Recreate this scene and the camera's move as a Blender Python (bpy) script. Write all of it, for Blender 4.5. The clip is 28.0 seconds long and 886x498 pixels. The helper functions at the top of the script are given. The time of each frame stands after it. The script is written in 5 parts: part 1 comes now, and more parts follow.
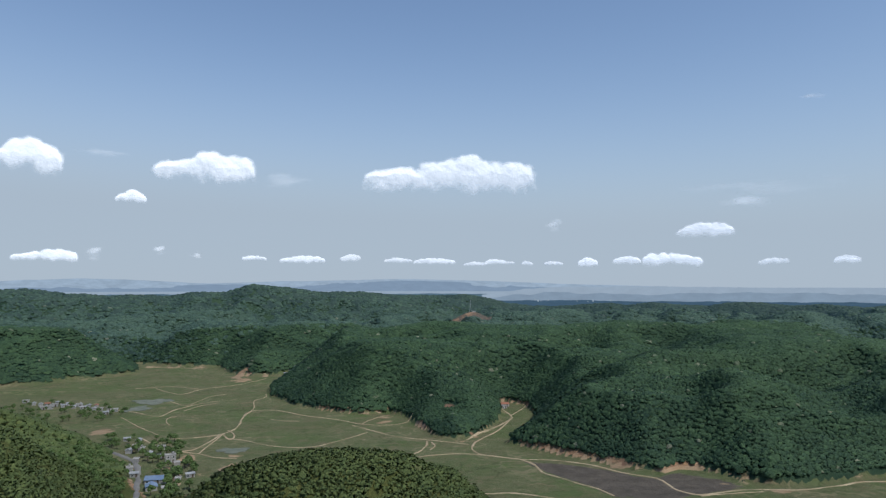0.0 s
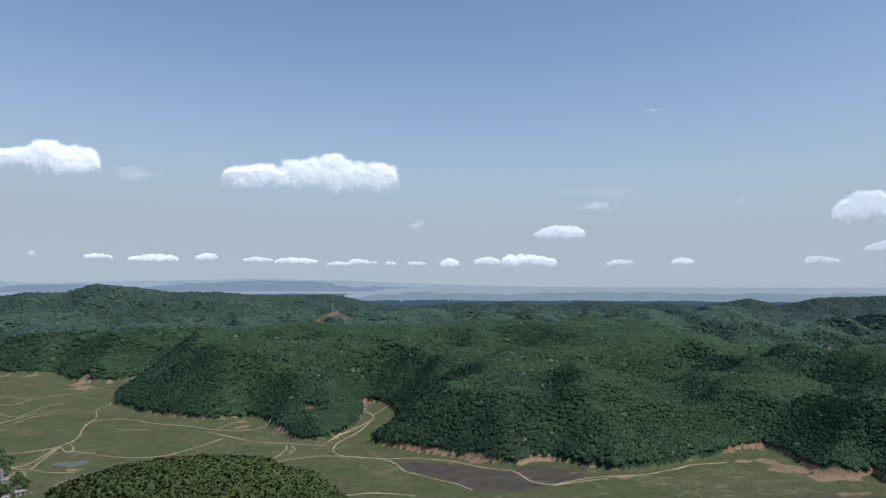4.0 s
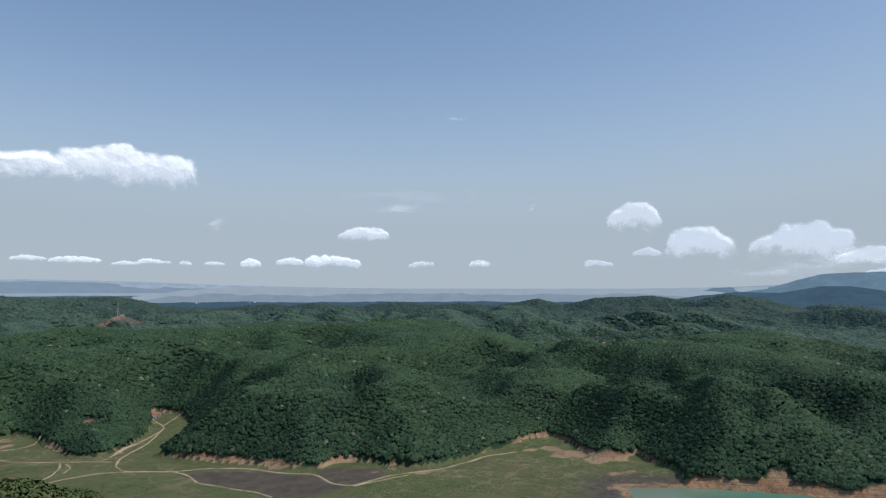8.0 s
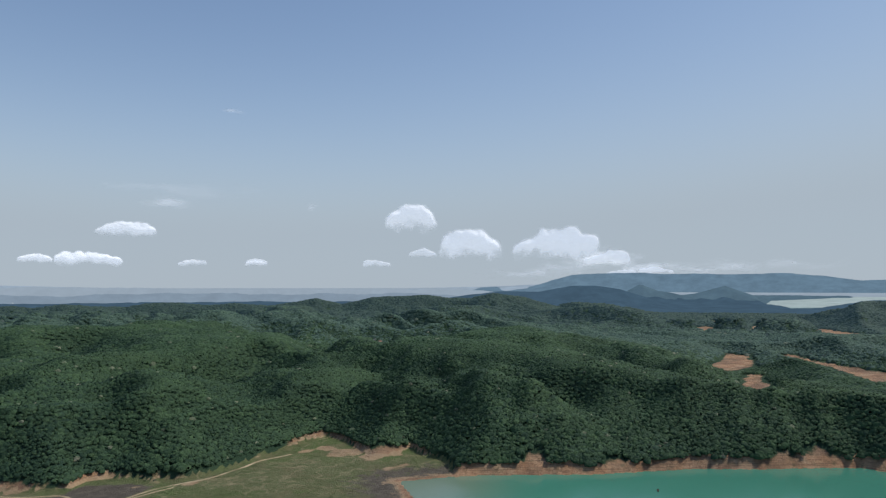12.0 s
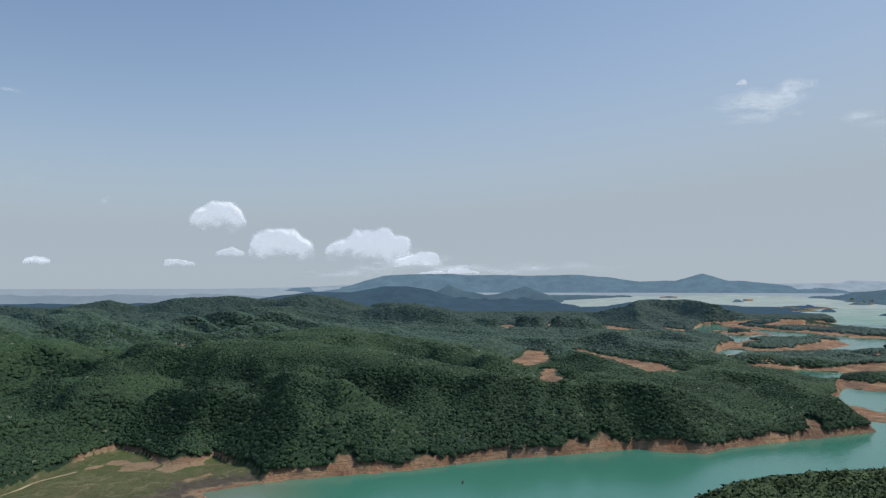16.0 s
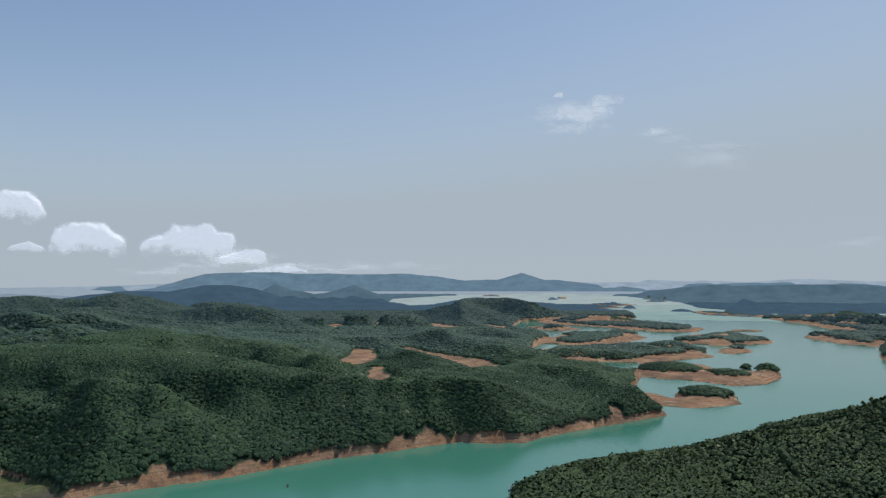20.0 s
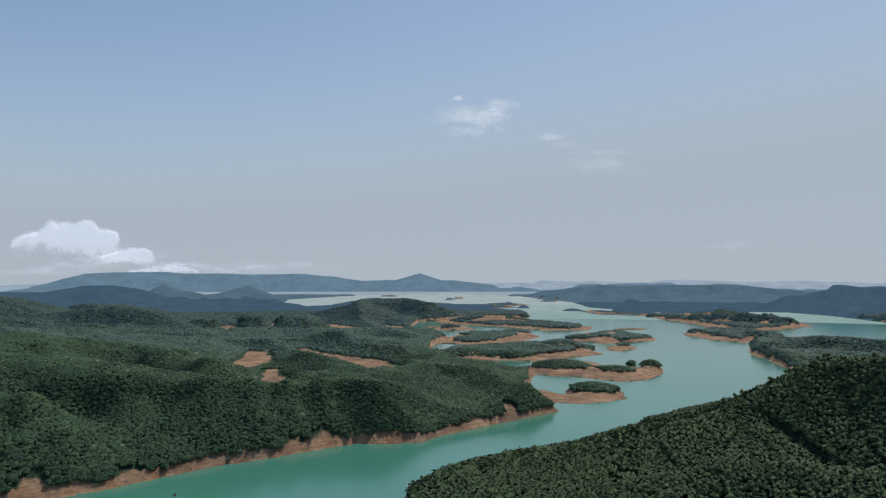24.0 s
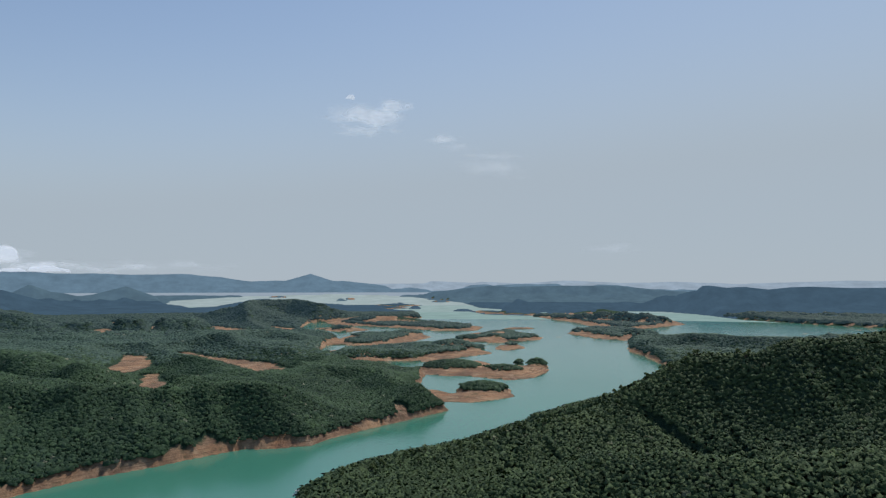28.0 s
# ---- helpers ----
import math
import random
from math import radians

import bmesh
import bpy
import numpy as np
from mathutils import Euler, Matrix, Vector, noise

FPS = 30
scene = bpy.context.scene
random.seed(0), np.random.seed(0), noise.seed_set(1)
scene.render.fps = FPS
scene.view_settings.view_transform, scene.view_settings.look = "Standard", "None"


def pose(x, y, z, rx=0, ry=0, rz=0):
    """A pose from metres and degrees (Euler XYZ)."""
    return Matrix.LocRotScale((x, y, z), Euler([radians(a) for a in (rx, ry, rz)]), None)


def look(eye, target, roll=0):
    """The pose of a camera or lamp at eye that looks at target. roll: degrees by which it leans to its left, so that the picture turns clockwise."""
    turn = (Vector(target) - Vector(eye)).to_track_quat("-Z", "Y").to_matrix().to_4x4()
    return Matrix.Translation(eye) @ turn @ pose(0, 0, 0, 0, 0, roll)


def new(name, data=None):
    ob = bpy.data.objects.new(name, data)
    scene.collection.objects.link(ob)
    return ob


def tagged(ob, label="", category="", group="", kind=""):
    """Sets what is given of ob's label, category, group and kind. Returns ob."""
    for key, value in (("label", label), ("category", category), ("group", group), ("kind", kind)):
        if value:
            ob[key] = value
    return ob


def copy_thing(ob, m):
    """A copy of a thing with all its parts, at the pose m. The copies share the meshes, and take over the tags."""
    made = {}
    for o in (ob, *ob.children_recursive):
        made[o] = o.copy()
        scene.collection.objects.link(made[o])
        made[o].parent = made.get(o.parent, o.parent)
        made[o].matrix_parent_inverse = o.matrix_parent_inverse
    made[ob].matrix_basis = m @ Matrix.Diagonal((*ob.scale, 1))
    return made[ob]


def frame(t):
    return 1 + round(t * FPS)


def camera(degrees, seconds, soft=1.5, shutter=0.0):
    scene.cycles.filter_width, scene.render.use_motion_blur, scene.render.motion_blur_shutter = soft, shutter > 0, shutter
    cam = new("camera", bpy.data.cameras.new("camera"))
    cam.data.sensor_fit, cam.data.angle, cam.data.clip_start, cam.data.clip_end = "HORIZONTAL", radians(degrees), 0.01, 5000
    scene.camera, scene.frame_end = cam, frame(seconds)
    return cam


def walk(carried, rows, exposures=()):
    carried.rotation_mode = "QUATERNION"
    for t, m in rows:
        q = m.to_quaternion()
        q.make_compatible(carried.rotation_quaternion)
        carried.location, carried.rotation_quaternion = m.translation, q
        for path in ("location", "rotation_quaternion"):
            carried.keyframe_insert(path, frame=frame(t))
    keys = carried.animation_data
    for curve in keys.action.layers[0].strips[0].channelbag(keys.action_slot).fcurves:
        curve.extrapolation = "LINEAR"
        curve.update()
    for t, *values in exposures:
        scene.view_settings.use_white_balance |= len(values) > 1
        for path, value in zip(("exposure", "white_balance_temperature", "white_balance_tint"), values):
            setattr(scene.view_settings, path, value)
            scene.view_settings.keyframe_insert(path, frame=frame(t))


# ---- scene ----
cam = camera(64.29, 28.0, 1.3)
EYE = 110.0
# seconds, bearing (degrees, left of the start is positive), tilt: the camera hovers and turns on the spot
ROWS = [
    (0.0, 0.15, 2.91), (0.5, -1.03, 2.92), (1.0, -2.23, 2.91), (1.5, -3.29, 2.92), (2.0, -4.75, 2.92), (2.5, -6.09, 2.92),
    (3.0, -7.79, 2.92), (3.5, -9.32, 2.91), (5.5, -16.48, 2.94), (6.0, -18.46, 2.95), (6.5, -20.53, 2.96), (7.0, -22.58, 2.99),
    (7.5, -24.64, 3.0), (8.0, -26.74, 3.01), (8.5, -28.8, 3.02), (9.0, -30.89, 3.02), (9.5, -33.12, 3.01), (10.0, -35.46, 3.0),
    (10.5, -37.8, 2.98), (11.0, -40.06, 2.97), (11.5, -42.32, 2.97), (12.0, -44.56, 2.97), (12.5, -46.65, 3.0), (14.5, -54.11, 3.02),
    (15.0, -55.95, 3.04), (15.5, -57.81, 3.03), (16.0, -59.7, 3.02), (16.5, -61.51, 3.03), (17.0, -63.32, 3.02), (17.5, -65.05, 3.01),
    (18.0, -66.98, 2.98), (18.5, -68.72, 2.97), (19.0, -70.58, 2.95), (19.5, -72.13, 2.94), (20.0, -73.52, 2.92), (20.5, -74.36, 2.92),
    (21.0, -75.23, 2.92), (21.5, -76.28, 2.93), (23.5, -80.64, 2.96), (24.0, -81.78, 2.95), (24.5, -82.82, 2.95), (25.0, -83.96, 2.95),
    (25.5, -84.98, 2.95), (26.0, -86.14, 2.96), (26.5, -87.17, 2.95), (27.0, -88.33, 2.96), (27.5, -89.38, 2.98), (28.0, -90.53, 3.01),
]
walk(cam, [(t, pose(0, 0, EYE, 90 + tilt, 0, bearing)) for t, bearing, tilt in ROWS], [(0.0, 0.04, 6350, 10), (9.0, 0.02, 6600, 10), (17.0, -0.02, 6750, 10), (28.0, -0.03, 6720, 10)])

# ---- world, sun ----
SUN_BEARING, SUN_HEIGHT = -126.0, 57.0
world = bpy.data.worlds.new("sky")
scene.world = world
world.use_nodes = True
sky = world.node_tree.nodes.new("ShaderNodeTexSky")
sky.sky_type, sky.sun_disc = "NISHITA", False
sky.sun_elevation, sky.sun_rotation = radians(SUN_HEIGHT), radians(-SUN_BEARING)
sky.altitude, sky.air_density, sky.dust_density, sky.ozone_density = 200, 1.0, 0.2, 3.0
backing = world.node_tree.nodes["Background"]
backing.inputs["Strength"].default_value = 0.125
# hazy air: where the clear sky would glare it fades into one even grey-blue
n, l = world.node_tree.nodes, world.node_tree.links
bright, share, veil = n.new("ShaderNodeRGBToBW"), n.new("ShaderNodeMapRange"), n.new("ShaderNodeMix")
share.interpolation_type = "SMOOTHSTEP"
share.inputs["From Min"].default_value, share.inputs["From Max"].default_value = 1.6, 5.6
share.inputs["To Min"].default_value, share.inputs["To Max"].default_value = 0.05, 0.97
veil.data_type = "RGBA"
veil.inputs[7].default_value = (3.10, 3.73, 4.42, 1.0)
l.new(sky.outputs["Color"], bright.inputs[0])
l.new(bright.outputs[0], share.inputs["Value"])
l.new(share.outputs[0], veil.inputs[0])
l.new(sky.outputs["Color"], veil.inputs[6])
l.new(veil.outputs[2], backing.inputs["Color"])
sun = new("sun", bpy.data.lights.new("sun", "SUN"))
sun.data.energy, sun.data.angle, sun.data.color = 2.8, radians(0.6), (1.0, 0.97, 0.92)
to_sun = Vector((-math.sin(radians(SUN_BEARING)) * math.cos(radians(SUN_HEIGHT)), math.cos(radians(SUN_BEARING)) * math.cos(radians(SUN_HEIGHT)), math.sin(radians(SUN_HEIGHT))))
sun.matrix_world = look(to_sun * 900, (0, 0, 0))

# ---- materials ----
def material(name, rough=0.85, spec=0.2):
    m = bpy.data.materials.new(name)
    m.use_nodes = True
    b = m.node_tree.nodes["Principled BSDF"]
    b.inputs["Roughness"].default_value, b.inputs["Specular IOR Level"].default_value = rough, spec
    return m, m.node_tree.nodes, m.node_tree.links, b


def coords(m, scale=1.0):
    """World metres, scaled."""
    n = m.node_tree.nodes
    g, s = n.new("ShaderNodeNewGeometry"), n.new("ShaderNodeVectorMath")
    s.operation = "SCALE"
    s.inputs["Scale"].default_value = scale
    m.node_tree.links.new(g.outputs["Position"], s.inputs[0])
    return s.outputs[0]


def noisy(m, size, detail=4.0, rough=0.6, low=0.35, high=0.65):
    """Noise with features of about that size in metres, spread to 0..1."""
    n, l = m.node_tree.nodes, m.node_tree.links
    t, r = n.new("ShaderNodeTexNoise"), n.new("ShaderNodeMapRange")
    t.inputs["Scale"].default_value, t.inputs["Detail"].default_value, t.inputs["Roughness"].default_value = 1.0, detail, rough
    l.new(coords(m, 1.0 / size), t.inputs["Vector"])
    r.inputs["From Min"].default_value, r.inputs["From Max"].default_value = low, high
    l.new(t.outputs["Fac"], r.inputs["Value"])
    return r.outputs[0]


def plug(m, value, socket):
    if isinstance(value, (int, float)):
        socket.default_value = value
    elif isinstance(value, tuple):
        socket.default_value = (*value, 1.0)
    else:
        m.node_tree.links.new(value, socket)


def mixed(m, fac, a, b, blend="MIX"):
    x = m.node_tree.nodes.new("ShaderNodeMix")
    x.data_type, x.blend_type = "RGBA", blend
    plug(m, fac, x.inputs[0])
    plug(m, a, x.inputs[6])
    plug(m, b, x.inputs[7])
    return x.outputs[2]


def sums(m, op, a, b=0.0, clamp=False):
    x = m.node_tree.nodes.new("ShaderNodeMath")
    x.operation, x.use_clamp = op, clamp
    plug(m, a, x.inputs[0])
    plug(m, b, x.inputs[1])
    return x.outputs[0]


def stored(m, name):
    a = m.node_tree.nodes.new("ShaderNodeAttribute")
    a.attribute_name = name
    return a.outputs["Fac"]


def step(m, v, low, high):
    r = m.node_tree.nodes.new("ShaderNodeMapRange")
    r.interpolation_type = "SMOOTHSTEP"
    r.inputs["From Min"].default_value, r.inputs["From Max"].default_value = low, high
    m.node_tree.links.new(v, r.inputs["Value"])
    return r.outputs[0]


def relief(m, bsdf, height, strength, distance):
    b = m.node_tree.nodes.new("ShaderNodeBump")
    b.inputs["Strength"].default_value, b.inputs["Distance"].default_value = strength, distance
    plug(m, height, b.inputs["Height"])
    m.node_tree.links.new(b.outputs[0], bsdf.inputs["Normal"])


def ground_material():
    m, n, l, b = material("ground", 0.95, 0.1)
    floor = mixed(m, noisy(m, 30), (0.022, 0.048, 0.030), (0.048, 0.082, 0.044))
    heath = mixed(m, noisy(m, 14, 6, 0.7), (0.060, 0.080, 0.024), (0.135, 0.140, 0.045))
    heath = mixed(m, sums(m, "MULTIPLY", noisy(m, 1.6, 4, 0.7), 0.5), heath, (0.045, 0.060, 0.020))
    floor = mixed(m, step(m, stored(m, "heath"), 0.2, 0.8), floor, heath)
    grass = mixed(m, noisy(m, 38, 6, 0.65), (0.115, 0.132, 0.060), (0.170, 0.172, 0.088))
    grass = mixed(m, sums(m, "MULTIPLY", noisy(m, 90, 7, 0.65, 0.47, 0.58), 0.55), grass, (0.090, 0.146, 0.044))
    grass = mixed(m, sums(m, "MULTIPLY", noisy(m, 24, 7, 0.78, 0.47, 0.62), 0.8), grass, (0.180, 0.150, 0.086))
    grass = mixed(m, sums(m, "MULTIPLY", noisy(m, 9, 6, 0.8, 0.52, 0.62), 0.55), grass, (0.065, 0.095, 0.036))
    grass = mixed(m, sums(m, "MULTIPLY", noisy(m, 2.2, 5, 0.75), 0.45), grass, (0.085, 0.105, 0.045))
    streak = n.new("ShaderNodeTexNoise")  # pale scoured patches drawn out along the old flow
    streak.inputs["Scale"].default_value, streak.inputs["Detail"].default_value, streak.inputs["Roughness"].default_value = 1.0, 8.0, 0.68
    streak.inputs["Distortion"].default_value = 0.8
    drawn = n.new("ShaderNodeVectorMath")
    drawn.operation = "MULTIPLY"
    drawn.inputs[1].default_value = (0.026, 0.040, 0.02)
    l.new(coords(m), drawn.inputs[0])
    l.new(drawn.outputs[0], streak.inputs["Vector"])
    grass = mixed(m, sums(m, "MULTIPLY", step(m, streak.outputs["Fac"], 0.63, 0.70), 0.7), grass, (0.36, 0.29, 0.19))
    grass = mixed(m, sums(m, "MULTIPLY", step(m, streak.outputs["Fac"], 0.42, 0.34), 0.6), grass, (0.080, 0.135, 0.040))
    for size, shade, share in ((42, (0.34, 0.28, 0.17), 0.35), (17, (0.27, 0.23, 0.13), 0.25), (29, (0.05, 0.075, 0.028), 0.5)):  # worn paths and wet traces
        trace = sums(m, "ABSOLUTE", sums(m, "SUBTRACT", noisy(m, size, 3, 0.55, 0.2, 0.8), 0.5))
        where = sums(m, "MULTIPLY", step(m, trace, 0.03, 0.010), noisy(m, size * 1.7 + 5, 4, 0.6, 0.42, 0.60))
        grass = mixed(m, sums(m, "MULTIPLY", where, share), grass, shade)
    soil = mixed(m, noisy(m, 14, 5), (0.36, 0.188, 0.100), (0.50, 0.315, 0.188))
    soil = mixed(m, noisy(m, 48, 5, 0.6, 0.45, 0.62), soil, (0.23, 0.140, 0.095))
    soil = mixed(m, sums(m, "MULTIPLY", noisy(m, 22, 5, 0.65, 0.5, 0.62), 0.7), soil, (0.48, 0.335, 0.215))
    marks = n.new("ShaderNodeTexNoise")  # level lines left by the falling lake
    marks.inputs["Scale"].default_value, marks.inputs["Detail"].default_value = 1.0, 3.0
    tall = n.new("ShaderNodeVectorMath")
    tall.operation = "MULTIPLY"
    tall.inputs[1].default_value = (0.03, 0.03, 2.4)
    l.new(coords(m), tall.inputs[0])
    l.new(tall.outputs[0], marks.inputs["Vector"])
    soil = mixed(m, sums(m, "MULTIPLY", step(m, marks.outputs["Fac"], 0.48, 0.62), 0.6), soil, (0.17, 0.105, 0.072))
    soil = mixed(m, sums(m, "MULTIPLY", noisy(m, 3, 4, 0.7, 0.48, 0.66), 0.45), soil, (0.13, 0.078, 0.052))
    soil = mixed(m, sums(m, "MULTIPLY", noisy(m, 26, 6, 0.7, 0.46, 0.60), 0.35), soil, (0.155, 0.100, 0.066))
    soil = mixed(m, sums(m, "MULTIPLY", noisy(m, 9, 5, 0.7, 0.56, 0.68), 0.7), soil, (0.10, 0.11, 0.06))
    mud = mixed(m, noisy(m, 9, 6, 0.7), (0.082, 0.073, 0.060), (0.145, 0.122, 0.096))
    soil = mixed(m, sums(m, "MULTIPLY", step(m, stored(m, "grass"), 0.3, 0.7), 0.55), soil, mixed(m, noisy(m, 8, 5), (0.36, 0.26, 0.16), (0.46, 0.35, 0.22)))
    wobble = sums(m, "MULTIPLY", sums(m, "SUBTRACT", noisy(m, 7, 5, 0.7, 0.2, 0.8), 0.5), 0.7)
    edge = lambda k: step(m, sums(m, "ADD", stored(m, k), wobble), 0.35, 0.65)
    c = mixed(m, edge("grass"), floor, grass)
    c = mixed(m, edge("mud"), c, mud)
    c = mixed(m, edge("bare"), c, soil)
    l.new(c, b.inputs["Base Color"])
    relief(m, b, noisy(m, 5, 7, 0.75, 0.2, 0.8), 0.9, 1.6)
    return m


def foliage_material(name, dark, light, dry, tuft, air=None):
    m, n, l, b = material(name, 0.75, 0.15)
    c = mixed(m, stored(m, "hue"), dark, light)
    c = mixed(m, step(m, stored(m, "hue"), 0.955, 0.975), c, dry)
    c = mixed(m, sums(m, "MULTIPLY", noisy(m, 90, 3), 0.55), c, light)
    g = n.new("ShaderNodeNewGeometry")
    c = mixed(m, sums(m, "MULTIPLY", g.outputs["Random Per Island"], 0.35), c, dark)
    c = mixed(m, sums(m, "MULTIPLY", noisy(m, 16, 4, 0.65, 0.42, 0.62), 0.35), c, tuple(0.75 * v for v in dark))
    cells = n.new("ShaderNodeTexVoronoi")  # tufts of leaves, the shade in the gaps between them painted dark
    cells.inputs["Scale"].default_value = 1.0
    bent = n.new("ShaderNodeVectorMath")
    bent.operation = "MULTIPLY_ADD"
    wave = n.new("ShaderNodeTexNoise")
    wave.inputs["Scale"].default_value = 1.3
    l.new(coords(m, 1.0 / tuft), wave.inputs["Vector"])
    l.new(wave.outputs["Color"], bent.inputs[0])
    bent.inputs[1].default_value = (0.9, 0.9, 0.9)
    l.new(coords(m, 1.0 / tuft), bent.inputs[2])
    l.new(bent.outputs[0], cells.inputs["Vector"])
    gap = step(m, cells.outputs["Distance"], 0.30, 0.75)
    own = n.new("ShaderNodeSeparateColor")
    l.new(cells.outputs["Color"], own.inputs[0])
    c = mixed(m, sums(m, "MULTIPLY", own.outputs[0], 0.35), c, tuple(1.4 * v for v in light))
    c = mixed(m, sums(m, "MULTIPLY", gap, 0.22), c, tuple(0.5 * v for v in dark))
    l.new(c, b.inputs["Base Color"])
    relief(m, b, sums(m, "SUBTRACT", sums(m, "MULTIPLY", noisy(m, tuft * 0.5, 3, 0.7, 0.2, 0.8), 0.5), cells.outputs["Distance"]), 0.35, tuft * 0.6)
    if air:  # woods at the back, behind kilometres of air: haze painted in as bluish glow
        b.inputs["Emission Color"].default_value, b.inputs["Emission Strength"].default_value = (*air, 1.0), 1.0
    return m


def water_material():
    m, n, l, b = material("lake_water", 0.12, 0.5)
    b.inputs["IOR"].default_value = 1.33
    shallow = step(m, stored(m, "shallow"), 0.1, 0.9)
    c = mixed(m, noisy(m, 220, 3), (0.052, 0.208, 0.145), (0.062, 0.232, 0.165))
    c = mixed(m, shallow, c, (0.17, 0.23, 0.16))
    l.new(c, b.inputs["Base Color"])
    relief(m, b, noisy(m, 3.5, 4, 0.6, 0.2, 0.8), 0.18, 0.35)
    return m


def plain(name, a, b2, size, rough=0.8, spec=0.2, metal=0.0, grain=0.0):
    m, n, l, b = material(name, rough, spec)
    c = mixed(m, noisy(m, size), a, b2)
    c = mixed(m, sums(m, "MULTIPLY", noisy(m, size * 0.12, 3), 0.3), c, tuple(0.6 * v for v in a))
    l.new(c, b.inputs["Base Color"])
    b.inputs["Metallic"].default_value = metal
    if grain:
        relief(m, b, noisy(m, size * 0.2, 4), 0.5, grain)
    return m


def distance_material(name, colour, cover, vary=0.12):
    """Far country behind kilometres of air: haze painted in as the backdrop's own glow over its dark cover."""
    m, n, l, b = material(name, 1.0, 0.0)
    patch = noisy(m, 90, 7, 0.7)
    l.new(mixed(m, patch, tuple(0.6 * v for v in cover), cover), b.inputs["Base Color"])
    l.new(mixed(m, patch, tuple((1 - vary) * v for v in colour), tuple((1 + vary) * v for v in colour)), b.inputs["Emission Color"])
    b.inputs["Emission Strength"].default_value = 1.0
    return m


def cloud_material(name, rag, full, glow):
    m, n, l, b = material(name, 1.0, 0.0)
    b.inputs["Base Color"].default_value = (0.8, 0.81, 0.83, 1)
    # emission stands in for sunlight scattered inside the cloud
    b.inputs["Emission Color"].default_value = (0.8, 0.86, 0.95, 1)
    b.inputs["Emission Strength"].default_value = glow
    large = sums(m, "SUBTRACT", noisy(m, 170, 2, 0.5, 0.25, 0.75), 0.5)
    small = sums(m, "SUBTRACT", noisy(m, 62, 3, 0.55, 0.25, 0.75), 0.5)
    wisps = sums(m, "MULTIPLY", sums(m, "ADD", large, small), rag)
    alpha = sums(m, "MULTIPLY", step(m, sums(m, "ADD", stored(m, "thick"), wisps), 0.02, full), stored(m, "cover"))
    if rag > 0.4:
        relief(m, b, sums(m, "ADD", large, sums(m, "MULTIPLY", small, 0.4)), 0.28, 45.0)
    l.new(alpha, b.inputs["Alpha"])
    return m


def dirt_material():
    m, n, l, b = material("pale_dirt", 0.95, 0.1)
    c = mixed(m, noisy(m, 9, 5), (0.33, 0.25, 0.155), (0.48, 0.38, 0.25))
    c = mixed(m, sums(m, "MULTIPLY", noisy(m, 28, 6, 0.75, 0.50, 0.62), 0.75), c, (0.17, 0.165, 0.085))
    c = mixed(m, sums(m, "MULTIPLY", noisy(m, 3, 5, 0.75, 0.52, 0.66), 0.6), c, (0.14, 0.15, 0.07))
    l.new(c, b.inputs["Base Color"])
    return m


GROUND = ground_material()
FOREST = foliage_material("forest_leaves", (0.016, 0.040, 0.028), (0.063, 0.112, 0.048), (0.30, 0.29, 0.21), 1.7)
SCRUB = foliage_material("scrub_leaves", (0.044, 0.075, 0.028), (0.122, 0.150, 0.050), (0.22, 0.20, 0.10), 0.75)
VILLAGE_LEAVES = foliage_material("village_leaves", (0.040, 0.075, 0.026), (0.105, 0.155, 0.050), (0.2, 0.2, 0.1), 0.9)
RIDGE_LEAVES = foliage_material("ridge_leaves", (0.027, 0.056, 0.030), (0.082, 0.122, 0.045), (0.28, 0.27, 0.18), 1.3)
# bluish cast of distance haze painted into the hill leaves' base colours
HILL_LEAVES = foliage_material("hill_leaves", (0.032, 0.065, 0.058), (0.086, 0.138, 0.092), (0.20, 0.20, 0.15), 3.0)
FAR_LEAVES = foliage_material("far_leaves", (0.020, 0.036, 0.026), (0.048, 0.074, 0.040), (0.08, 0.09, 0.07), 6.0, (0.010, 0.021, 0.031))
WATER = water_material()
BARK = plain("bark", (0.09, 0.065, 0.045), (0.15, 0.12, 0.09), 0.6, 0.95)
DIRT = dirt_material()
RED_DIRT = plain("red_dirt", (0.36, 0.16, 0.075), (0.46, 0.25, 0.13), 5, 0.95, 0.1)
ASPHALT = plain("asphalt", (0.17, 0.165, 0.155), (0.23, 0.22, 0.20), 6, 0.9)
RENDERED = plain("white_render", (0.33, 0.32, 0.30), (0.50, 0.49, 0.46), 3, 0.85)
CONCRETE = plain("concrete", (0.33, 0.32, 0.30), (0.45, 0.44, 0.41), 3, 0.9)
TILE_RED = plain("red_tiles", (0.30, 0.12, 0.075), (0.40, 0.19, 0.12), 2, 0.8)
SHEET_BLUE = plain("blue_sheet", (0.12, 0.18, 0.28), (0.20, 0.27, 0.37), 3, 0.45, 0.5)
SHEET_GREY = plain("grey_sheet", (0.26, 0.27, 0.28), (0.38, 0.38, 0.37), 3, 0.6, 0.4)
GLASS = plain("dark_glass", (0.02, 0.025, 0.03), (0.04, 0.045, 0.05), 1, 0.1, 0.5)
PAINT_WHITE = plain("white_paint", (0.74, 0.75, 0.75), (0.82, 0.82, 0.81), 2, 0.35, 0.5)
STEEL = plain("steel", (0.45, 0.46, 0.47), (0.55, 0.55, 0.56), 2, 0.5, 0.5, 0.6)
POND = plain("pond_water", (0.13, 0.15, 0.115), (0.21, 0.22, 0.17), 6, 0.8, 0.1)
